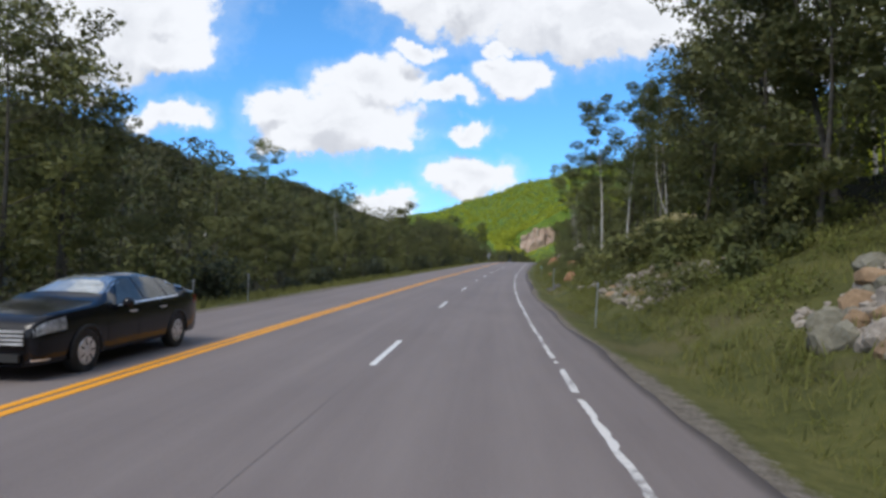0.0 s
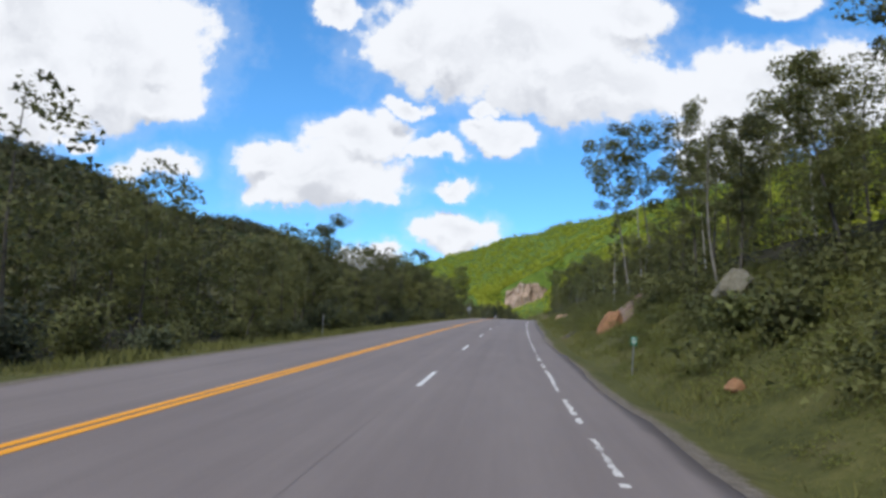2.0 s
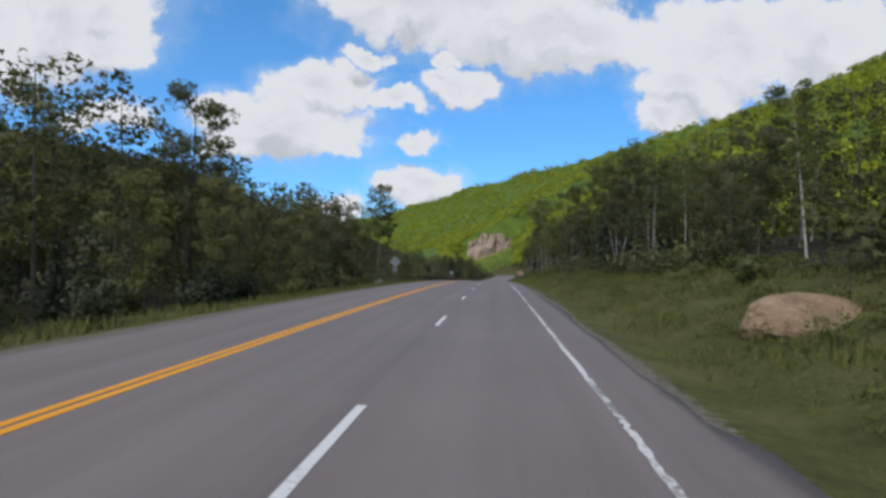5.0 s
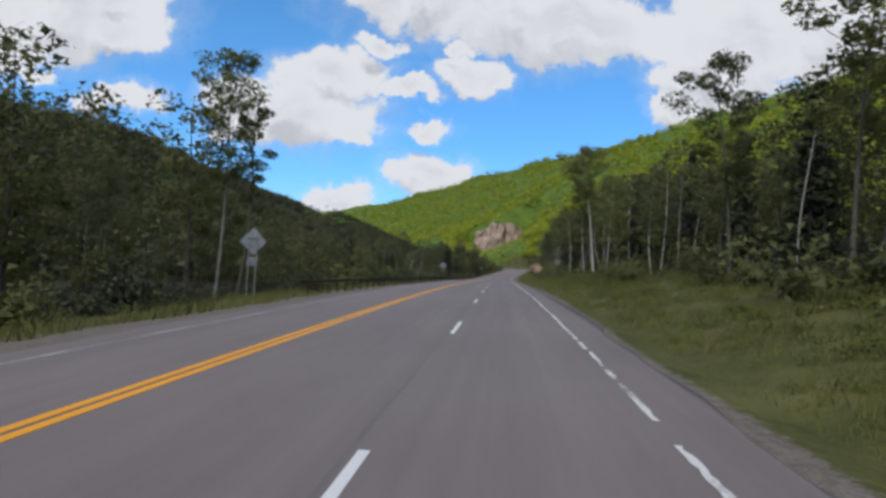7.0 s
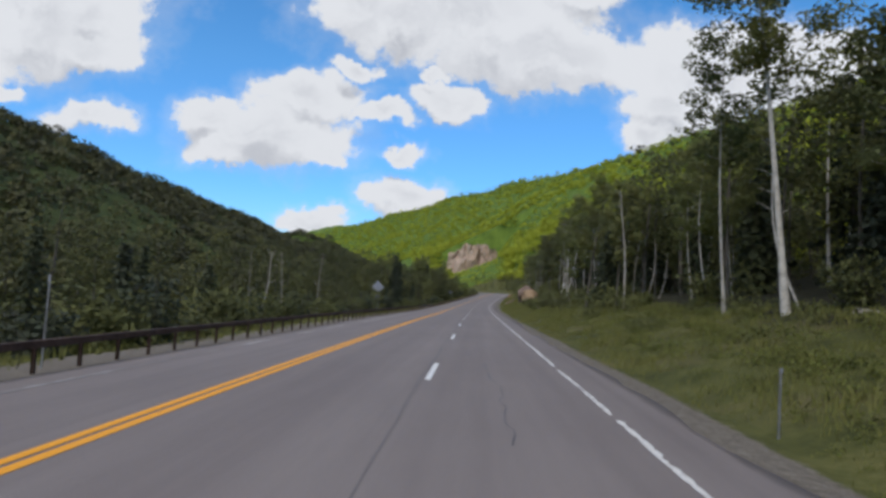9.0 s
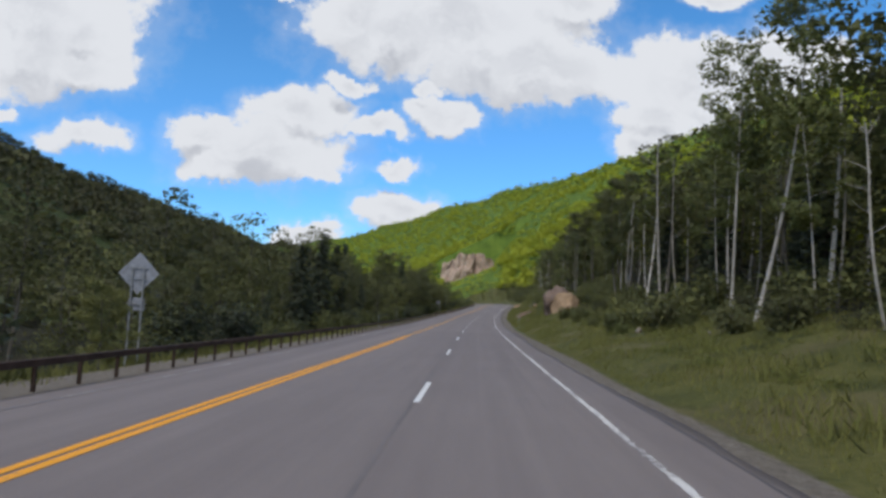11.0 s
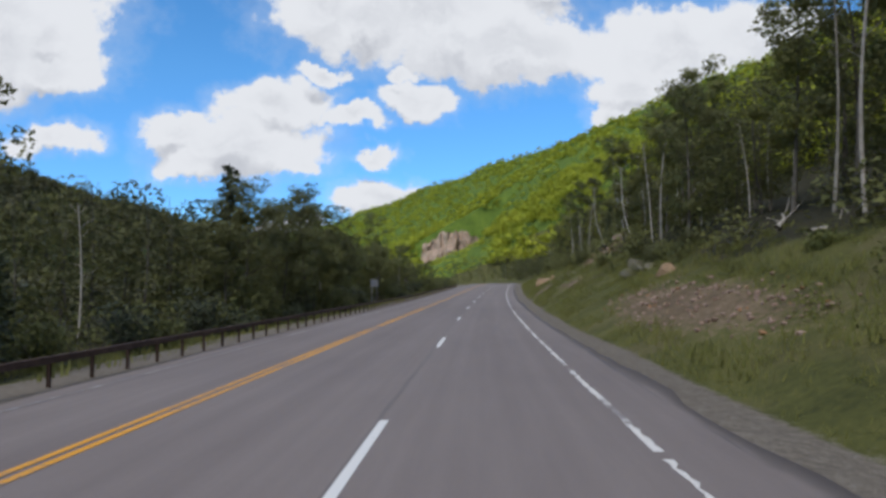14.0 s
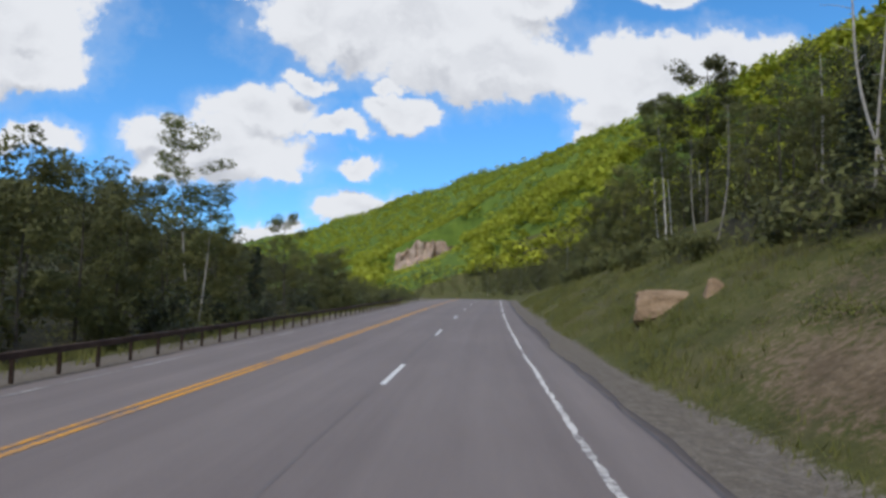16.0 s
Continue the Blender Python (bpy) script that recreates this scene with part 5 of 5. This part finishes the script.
def build_scree():
    """Small broken stone too fine to pick apart: rubble fill, scree and shoulder gravel."""
    rng = np.random.default_rng(41)
    bm = bmesh.new()
    bmesh.ops.create_icosphere(bm, subdivisions=1, radius=1.0)
    unit = np.array([v.co[:] for v in bm.verts])
    tris = np.array([[v.index for v in f.verts] for f in bm.faces])
    bm.free()
    for name, mat, label, beds in (
            ("scree", ROCK_SOIL, "loose reddish stone on the eroded slope", ((800, 419, 443, 3.2, 7.4, 0.025, 0.10), (300, 472, 489, 8.6, 12.6, 0.04, 0.16), (120, 460, 474, 4.2, 7, 0.03, 0.12))),
            ("rubble", ROCK_PALE, "small broken stone filling the rubble heaps", ((300, 19.4, 23.4, 4.3, 8.2, 0.06, 0.2), (420, 31.5, 42.5, 3.5, 6.7, 0.05, 0.18))),
            ("ditch_stones", ROCK_DARK, "dark broken stone in the ditch and by the shoulder", ((24, 109.8, 112.8, 2.7, 3.6, 0.04, 0.11), (150, 56.0, 58.8, 2.3, 3.2, 0.05, 0.13)))):
        vs, fs, o = [], [], 0
        for count, s0, s1, l0, l1, lo, hi in beds:
            s, lat = rng.uniform(s0, s1, count), rng.uniform(l0, l1, count)
            if name == "scree":
                keep = bare_soil(s, lat) > 0.25 + 0.3 * rng.random(count)
                s, lat = s[keep], lat[keep]
            p = ground(s, lat)
            for q in p:
                k = lo + (hi - lo) * rng.random() ** 2
                w = unit * (1 + rng.uniform(-0.28, 0.28, (len(unit), 1))) * [1.2, 0.9, 0.7] * k
                turn = rng.uniform(0, 6.28)
                x, y = w[:, 0] * math.cos(turn) - w[:, 1] * math.sin(turn), w[:, 0] * math.sin(turn) + w[:, 1] * math.cos(turn)
                vs.append(np.stack([x, y, w[:, 2]], -1) + q + [0, 0, 0.25 * k])
                fs.append(tris + o)
                o += len(unit)
        tagged(new(name, mesh_from(name, np.concatenate(vs), np.concatenate(fs), [mat])), label, "loose stone", kind="stuff")


# ---------------------------------------------------------------- roadside furniture
def box(bm, x0, y0, z0, x1, y1, z1):
    m = Matrix.Translation(((x0 + x1) / 2, (y0 + y1) / 2, (z0 + z1) / 2)) @ Matrix.Diagonal((x1 - x0, y1 - y0, z1 - z0, 1))
    return bmesh.ops.create_cube(bm, size=1.0, matrix=m)["verts"]


def channel_post():
    bm = bmesh.new()
    box(bm, -0.033, -0.035, -0.5, -0.025, 0.035, 0.60)
    box(bm, -0.033, -0.005, -0.5, 0.033, 0.005, 0.60)
    box(bm, 0.025, -0.035, -0.5, 0.033, 0.035, 0.60)
    return bm_mesh("post", bm, CORTEN, False)


def build_guardrail():
    root = thing("guardrail", "rust-brown steel guardrail on short posts beside the road", "guardrail")
    lat_at = lambda q: np.interp(q, [236, 250, 262, 530, 545], [-13.0, -11.2, -10.55, -10.55, -10.9])
    post = channel_post()
    q = 237.0
    while q < 541:
        lat = float(lat_at(q))
        p = on_road(q, lat)
        ob = part("post", post, root)
        ob.matrix_world = pose(p[0], p[1], float(ground(q, lat)[2]) + 0.02 if lat < -11.5 else p[2] - 0.06, 0, 0, math.degrees(heading(q)))
        q += 1.45
    s = np.arange(236, 542, 1.0)
    lat = lat_at(s)
    prof = [(-0.07, 0.46), (-0.07, 0.60), (0.07, 0.60), (0.07, 0.46)]
    rows = []
    for dl, dz in prof + prof[:1]:
        p = on_road(s, lat + dl + 0.10)
        p[:, 2] += dz
        rows.append(p)
    v = np.stack(rows, 1)
    part("beam", mesh_from("beam", v.reshape(-1, 3), grid_faces(len(s), 5), [CORTEN]), root)


def sign_post(bm, x, z0, z1):
    box(bm, x - 0.03, -0.02, z0, x + 0.03, 0.02, z1)


def build_sign(kind, s, lat, turn, label, legs=-0.9):
    root = thing("road_sign", label, "road sign")
    p = ground(s, lat)
    root.matrix_world = pose(p[0], p[1], p[2], 0, 0, math.degrees(heading(s)) + turn)
    tall = 3.9 if kind == "diamond" else 2.9
    for x in (-0.22, 0.22) if kind == "diamond" else (-0.32, 0.32):
        bm = bmesh.new()
        sign_post(bm, x, -0.5, tall - 0.4)
        part("post", bm_mesh("post", bm, STEEL, False), root)
    if kind == "diamond":
        bm = bmesh.new()
        vs = box(bm, -0.56, 0.034, -0.56, 0.56, 0.040, 0.56)
        bmesh.ops.rotate(bm, verts=vs, cent=(0, 0, 0), matrix=Matrix.Rotation(radians(45), 3, "Y"))
        bmesh.ops.translate(bm, verts=vs, vec=(0, 0, tall - 0.62))
        part("diamond_plate", bm_mesh("diamond_plate", bm, SIGNBACK, False), root, "bare grey back of a diamond sign plate")
        bm = bmesh.new()
        box(bm, -0.31, 0.034, tall - 2.0, 0.31, 0.040, tall - 1.52)
        part("lower_plate", bm_mesh("lower_plate", bm, SIGNBACK, False), root, "small rectangular grey plate")
        for z in (tall - 0.42, tall - 0.82, tall - 1.76):
            bm = bmesh.new()
            box(bm, -0.36, -0.02, z - 0.02, 0.36, 0.03, z + 0.02)
            part("brace", bm_mesh("brace", bm, STEEL, False), root)
    else:
        bm = bmesh.new()
        box(bm, -0.46, 0.034, tall - 0.85, 0.46, 0.040, tall)
        part("plate", bm_mesh("plate", bm, SIGNBACK, False), root, "bare grey back of a rectangular plate")
        for z in (tall - 0.2, tall - 0.42, tall - 0.65):
            bm = bmesh.new()
            box(bm, -0.42, -0.02, z - 0.02, 0.42, 0.03, z + 0.02)
            part("brace", bm_mesh("brace", bm, STEEL, False), root)


def build_delineators():
    root = thing("delineator_post", "thin grey steel marker post beside the road", "marker post", "roadside marker posts")
    bm = bmesh.new()
    box(bm, -0.02, -0.004, -0.4, 0.02, 0.004, 1.45)
    box(bm, -0.02, -0.004, -0.4, -0.015, 0.016, 1.45)
    box(bm, 0.015, -0.004, -0.4, 0.02, 0.016, 1.45)
    part("post", bm_mesh("post", bm, STEEL, False), root)
    bm = bmesh.new()
    box(bm, -0.027, -0.012, 1.34, 0.027, -0.006, 1.46)
    part("reflector", bm_mesh("reflector", bm, SIGNBACK, False), root)
    first = True
    for s, lat, k in ((31.2, 2.05, 0.98), (54.2, 2.5, 1.15), (270.3, 2.45, 0.76), (391.0, 2.5, 1.12), (273.0, -11.2, 1.34), (402.5, -12.8, 1.35), (474.6, -13.9, 1.45), (387, -12.6, 1.1), (100.2, -12.2, 0.85), (36.8, -11.4, 0.8), (33.5, -12.2, 0.75), (126.5, -14.6, 1.2)):
        p = ground(s, lat)
        m = pose(p[0], p[1], p[2], 0, random.uniform(-3, 3), math.degrees(heading(s))) @ Matrix.Diagonal((1, 1, k, 1))
        if first:
            root.matrix_basis = m
            first = False
        else:
            copy_thing(root, m).matrix_basis = m


def build_marker():
    """A thin post with a small green plate, as set out along state roads."""
    root = thing("reference_marker", "small green plate on a thin post in the weeds", "road marker")
    p = ground(84.3, 2.75)
    root.matrix_world = pose(p[0], p[1], p[2], 0, 2, math.degrees(heading(84.3)))
    bm = bmesh.new()
    box(bm, -0.02, -0.004, -0.4, 0.02, 0.004, 1.25)
    box(bm, -0.02, -0.004, -0.4, -0.015, 0.016, 1.25)
    box(bm, 0.015, -0.004, -0.4, 0.02, 0.016, 1.25)
    part("post", bm_mesh("post", bm, STEEL, False), root)
    bm = bmesh.new()
    box(bm, -0.10, -0.010, 0.98, 0.10, -0.006, 1.25)
    plate = part("plate", bm_mesh("plate", bm, plain("green_sign_sheet", (0.01, 0.16, 0.09), 0.45), False), root, "small green plate")
    bm = bmesh.new()
    for z in (1.19, 1.12, 1.05):
        box(bm, -0.065, -0.013, z - 0.014, 0.065, -0.0105, z + 0.014)
    part("plate_bars", bm_mesh("plate_bars", bm, plain("white_sign_sheet", (0.7, 0.7, 0.68), 0.5), False), plate)


def fallen_log(seed, length, r):
    rng = np.random.default_rng(seed)
    u = np.linspace(0, 1, 7)
    path = np.stack([u * length, 0.08 * length * np.sin(u * 2 + seed), 0.25 + 0.12 * length * u * (seed % 2) * 0.5], -1)
    wood = [tube(path, r * (1 - 0.55 * u), 8)]
    for i in range(4):
        a = path[2 + i]
        wood.append(tube(limb_path(rng, a, (0.4, rng.normal(), 0.8), rng.uniform(0.5, 1.2), 0.0, 4), np.linspace(r * 0.35, 0.01, 4), 4))
    return mesh_from("fallen_log", *join(wood), [DEAD], None, True)


def build_logs():
    for i, (s, lat, turn, length) in enumerate(((281, 9.6, 5, 4.5), (279.5, 10.4, -12, 5.5), (431, 9.6, 35, 6.0), (436, 10.3, 60, 5.0), (459, 9.2, 20, 4.0), (262, 8.8, 30, 3.0))):
        p = ground(s, lat)
        ob = new("fallen_log", fallen_log(i, length, 0.11))
        ob.matrix_world = pose(p[0], p[1], p[2] - 0.1, 0, -8 if s > 400 else 0, turn)
        tagged(ob, "bleached fallen trunk lying at the forest edge", "fallen log", "fallen trunks")


def build_grass():
    """Tufts of grass and weeds on both verges."""
    rng = np.random.default_rng(29)
    n = 140000
    s = rng.uniform(5, 560, n)
    right = rng.random(n) < 0.72
    lat = np.where(right, 2.1 + 0.35 * (s > 370) + 8.5 * rng.random(n) ** 1.25, np.where((s > 236) & (rng.random(n) < 0.85), -13.6, -11.6) - 4.5 * rng.random(n))
    patch = np.sin(s * 0.8 + lat) + np.sin(s * 0.31 - lat * 1.7) + rng.normal(0, 0.6, n)
    keep = (patch > -0.9) & (bare_soil(s, lat) < 0.35 + 0.4 * rng.random(n) ** 3)
    s, lat, patch = s[keep], lat[keep], patch[keep]
    p = ground(s, lat)
    n = len(s)
    h = rng.uniform(0.10, 0.36, n) * (1 + 0.25 * np.clip(patch, -1, 2)) * np.where(lat > 0, np.clip((lat - 1.2) / 1.8, 0.4, 1.0) * 0.8, 1)
    out = []
    for i in range(3):
        a = rng.uniform(0, 6.28, n)
        w = h * 0.085
        d = np.stack([np.cos(a), np.sin(a), 0 * a], -1)
        t = np.stack([rng.normal(0, 0.35, n), rng.normal(0, 0.35, n), np.ones(n)], -1) * h[:, None]
        foot = p + rng.normal(0, 0.10, (n, 3)) * [1, 1, 0.1] - [0, 0, 0.03]
        out.append(np.stack([foot - d * w[:, None], foot + d * w[:, None], foot + t], 1))
    v = np.concatenate(out).reshape(-1, 3)
    ob = new("grass", mesh_from("grass", v, np.arange(len(v)).reshape(-1, 3), [GRASSM]))
    tagged(ob, "unmown green roadside grass and weeds", "grass", kind="stuff")


# ---------------------------------------------------------------- the parked car
CAR_X = np.array([-2.45, -2.40, -2.2, -1.95, -1.62, -1.3, -0.95, -0.55, -0.1, 0.3, 0.62, 0.95, 1.25, 1.6, 1.95, 2.2, 2.34, 2.40])
CAR_TOP = np.array([0.74, 1.00, 1.045, 1.075, 1.185, 1.325, 1.40, 1.425, 1.41, 1.335, 1.18, 1.03, 0.99, 0.965, 0.935, 0.885, 0.79, 0.62])
CAR_BELT = np.array([0.70, 0.90, 0.95, 0.97, 0.97, 0.96, 0.95, 0.94, 0.93, 0.92, 0.91, 0.905, 0.90, 0.88, 0.85, 0.81, 0.74, 0.60])
CAR_HALF = np.array([0.70, 0.80, 0.87, 0.90, 0.915, 0.92, 0.925, 0.925, 0.925, 0.925, 0.925, 0.92, 0.92, 0.91, 0.89, 0.85, 0.78, 0.66])


def car_point(x, j):
    """A point of the half shell: station x along the car, row j from sill (0) over belt (4) to the roof's middle (8)."""
    top, belt, half = np.interp(x, CAR_X, CAR_TOP), np.interp(x, CAR_X, CAR_BELT), np.interp(x, CAR_X, CAR_HALF)
    tall = max(top - belt, 0.03)
    roof = half * (0.93 if tall < 0.2 else 0.93 - 0.33 * min(1, (tall - 0.08) / 0.36))
    z = [0.24, 0.36, 0.56, 0.76 * belt + 0.24 * 0.56, belt, belt + tall * 0.55, belt + tall * 0.86, top - 0.008, top]
    y = [half * 0.95, half * 0.99, half, half * 0.985, half * 0.955, half * 0.955 * 0.38 + roof * 0.62, roof * 0.96, roof * 0.6, 0.0]
    return np.array([x, np.interp(j, range(9), y), np.interp(j, range(9), z)])


def car_patch(x0, x1, j0, j1, side, lift=0.006, nx=9, nj=5, top=None):
    """A skin of the shell between two stations and two rows; top gives its stations at the upper row."""
    t0, t1 = top or (x0, x1)
    u, w = np.linspace(0, 1, nx), np.linspace(0, 1, nj)
    g = np.array([[car_point((x0 + (x1 - x0) * a) * (1 - b) + (t0 + (t1 - t0) * a) * b, j0 + (j1 - j0) * b) for b in w] for a in u])
    du, dv = np.gradient(g, axis=0), np.gradient(g, axis=1)
    nrm = np.cross(du, dv)
    nrm /= np.linalg.norm(nrm, axis=2)[..., None] + 1e-9
    nrm *= np.sign(nrm[..., 1:2] + 0.4 * nrm[..., 2:3] + 1e-6)
    g = g + nrm * lift
    g[..., 1] *= side
    f = grid_faces(nx, nj)
    return g.reshape(-1, 3), f if side > 0 else f[:, ::-1]


def build_car():
    paint, k, bsdf, out = material("black_car_paint")
    k.put(bsdf.inputs["Base Color"], k.ramp(k.noise(pos(k), 4.0), (0.3, (0.006, 0.006, 0.008)), (0.7, (0.012, 0.012, 0.015))))
    bsdf.inputs["Roughness"].default_value, bsdf.inputs["Specular IOR Level"].default_value = 0.16, 0.34
    glass = plain("car_window_glass", (0.42, 0.45, 0.47), 0.06, 0.7)
    side_glass = plain("dark_side_glass", (0.06, 0.068, 0.07), 0.06, 0.15)
    chrome = plain("chrome", (0.78, 0.79, 0.82), 0.25, 0.6)
    rubber = plain("tyre_rubber", (0.02, 0.02, 0.02), 0.8)
    alloy = plain("alloy_rim", (0.62, 0.62, 0.63), 0.45, 0.2)
    lamp = plain("headlight_glass", (0.40, 0.41, 0.44), 0.1, 0.3, 0.3, 14.0)
    red = plain("tail_light_red", (0.3, 0.01, 0.01), 0.2)
    plate = plain("orange_plate", (0.65, 0.25, 0.05), 0.5)
    root = thing("car", "glossy black four-door sedan standing in the far lane", "car")
    rows = np.linspace(0, 8, 21)
    xs = np.sort(np.concatenate([CAR_X, (CAR_X[1:] + CAR_X[:-1]) / 2]))
    half = np.array([[car_point(a, b) for b in rows] for a in xs])
    full = np.concatenate([half, half[:, -2::-1] * [1, -1, 1]], 1)
    f = grid_faces(len(xs), full.shape[1])
    n0 = full.shape[1]
    v = full.reshape(-1, 3)
    caps, extra = [], []
    for end, i in ((0, 0), (1, len(xs) - 1)):
        row = np.arange(n0) + i * n0
        m = n0 // 2
        for a in range(m):
            q = [row[a], row[a + 1], row[n0 - 2 - a], row[n0 - 1 - a]]
            caps.append(q if end == 0 else q[::-1])
    under = [[i * n0, (i + 1) * n0, (i + 2) * n0 - 1, (i + 1) * n0 - 1] for i in range(len(xs) - 1)]
    body = part("body", mesh_from("body", v, np.concatenate([f[:, ::-1], np.array(caps), np.array(under)]), [paint], None, True), root, "glossy black car body")
    wind = [car_patch(0.08, 0.72, 8.0, 5.7, sd, 0.008, 8, 6) for sd in (1, -1)]
    part("windscreen", mesh_from("windscreen", *join(wind), [glass], None, True), root, "sloping windscreen reflecting the sky")
    rear = [car_patch(-1.86, -1.3, 8.0, 5.6, sd, 0.008, 8, 6) for sd in (1, -1)]
    part("rear_window", mesh_from("rear_window", *join(rear), [glass], None, True), root)
    for sd in (1, -1):
        for a, b, top in ((-0.22, 0.60, (-0.22, 0.16)), (-1.02, -0.30, (-0.96, -0.30)), (-1.52, -1.10, (-1.22, -1.04))):
            part("side_window", mesh_from("side_window", *car_patch(a, b, 4.15, 6.0, sd, 0.006, 8, 5, top), [side_glass], None, True), root, "dark side window")
        part("window_trim", mesh_from("window_trim", *car_patch(-1.45, 0.55, 4.0, 4.1, sd, 0.012, 16, 3), [chrome], None, True), root, "thin chrome strip below the windows")
        for a, b in ((0.02, 0.86), (-0.98, -0.02)):
            door = part("door", mesh_from("door", *car_patch(a, b, 0.6, 3.95, sd, 0.004, 8, 6), [paint], None, True), root)
            bm = bmesh.new()
            box(bm, a + 0.06, sd * 0.925, 0.80, a + 0.26, sd * 0.95, 0.83)
            part("door_handle", bm_mesh("door_handle", bm, chrome, False), door, "chrome door handle")
        bm = bmesh.new()
        vs = bmesh.ops.create_icosphere(bm, subdivisions=2, radius=0.12)["verts"]
        for q in vs:
            q.co = Vector((q.co.x * 0.8 + 0.46, q.co.y * 0.9 + sd * 1.01, q.co.z * 0.7 + 0.97))
        part("wing_mirror", bm_mesh("wing_mirror", bm, paint), root)
        part("headlight", mesh_from("headlight", *car_patch(1.84, 2.35, 2.55, 4.0, sd, 0.01, 7, 5), [lamp], None, True), root, "clear swept-back headlight")
        part("tail_light", mesh_from("tail_light", *car_patch(-2.40, -2.15, 2.8, 4.2, sd, 0.01, 5, 5), [red], None, True), root)
        for wx in (1.38, -1.42):
            wheel = thing("wheel", "", "")
            wheel.parent = root
            wheel.matrix_basis = pose(wx, sd * 0.80, 0.325)
            a = np.linspace(0, 2 * np.pi, 29)
            prof = np.array([(0.215, 0.11), (0.27, 0.125), (0.315, 0.115), (0.327, 0.07), (0.327, -0.07), (0.315, -0.1), (0.215, -0.1)])
            g = np.stack([prof[None, :, 0] * np.cos(a)[:, None], np.broadcast_to(prof[None, :, 1] * sd, (29, 7)), prof[None, :, 0] * np.sin(a)[:, None]], -1)
            part("tyre", mesh_from("tyre", g.reshape(-1, 3), grid_faces(29, 7), [rubber], None, True), wheel)
            bm = bmesh.new()
            face = Matrix.Rotation(radians(-90 * sd), 4, "X")
            bmesh.ops.create_cone(bm, cap_ends=True, segments=32, radius1=0.222, radius2=0.19, depth=0.03, matrix=Matrix.Translation((0, sd * 0.105, 0)) @ face)
            bmesh.ops.create_cone(bm, cap_ends=True, segments=20, radius1=0.07, radius2=0.05, depth=0.02, matrix=Matrix.Translation((0, sd * 0.128, 0)) @ face)
            rim = part("rim", bm_mesh("rim", bm, alloy, False), wheel, "silver wheel cover")
            bm = bmesh.new()
            box(bm, -0.012, sd * 0.118, 0.085, 0.012, sd * 0.1235, 0.178)
            slot = bm_mesh("rim_slot", bm, rubber, False)
            for i in range(7):
                part("rim_slot", slot, wheel).matrix_basis = Matrix.Rotation((i + 0.3) * 2 * math.pi / 7, 4, "Y")
            arch = np.linspace(-0.15, np.pi + 0.15, 15)
            p = np.stack([wx + 0.36 * np.cos(arch), np.full(15, sd * 0.915), 0.325 + 0.36 * np.sin(arch)], -1)
            part("wheel_arch", mesh_from("wheel_arch", *tube(p, np.full(15, 0.03), 6), [rubber], None, True), root)
    for sd in (1, -1):
        part("bumper_trim", mesh_from("bumper_trim", *car_patch(2.12, 2.36, 0.5, 0.72, sd, 0.012, 6, 3), [chrome], None, True), root, "thin bright trim low on the bumper")
    bm = bmesh.new()
    for z in (0.535, 0.59, 0.645, 0.70):
        box(bm, 2.33, -0.64, z - 0.016, 2.415, 0.64, z + 0.016)
    part("grille", bm_mesh("grille", bm, chrome, False), root, "chrome bar radiator grille")
    bm = bmesh.new()
    box(bm, 2.40, -0.6, 0.30, 2.452, 0.6, 0.40)
    part("air_intake", bm_mesh("air_intake", bm, rubber, False), root)
    bm = bmesh.new()
    box(bm, 2.41, -0.16, 0.405, 2.43, 0.16, 0.49)
    number = part("front_plate", bm_mesh("front_plate", bm, plate, False), root, "small orange plate at the front")
    bm = bmesh.new()
    box(bm, 2.4305, -0.11, 0.435, 2.433, 0.11, 0.46)
    part("plate_bar", bm_mesh("plate_bar", bm, rubber, False), number)
    p = on_road(21.05, -7.985)
    root.matrix_world = pose(p[0], p[1], p[2], 0, 0, math.degrees(heading(21.3)) - 90) @ Matrix.Diagonal((1, 0.88, 1, 1))


build_car()

build_ground()
build_road()
build_markings()
build_guardrail()
build_sign("diamond", 236.9, -16.2, 0, "grey back of a diamond road sign on two posts")
build_sign("diamond", 341.3, -14.8, 0, "grey back of a distant diamond road sign on posts")
build_sign("plate", 485.0, -15.7, 0, "grey back of a rectangular road sign on two posts")
build_delineators()
build_marker()
build_cliff()
build_rocks()
build_scree()
build_trees()
build_hill_forest()
build_logs()
build_grass()
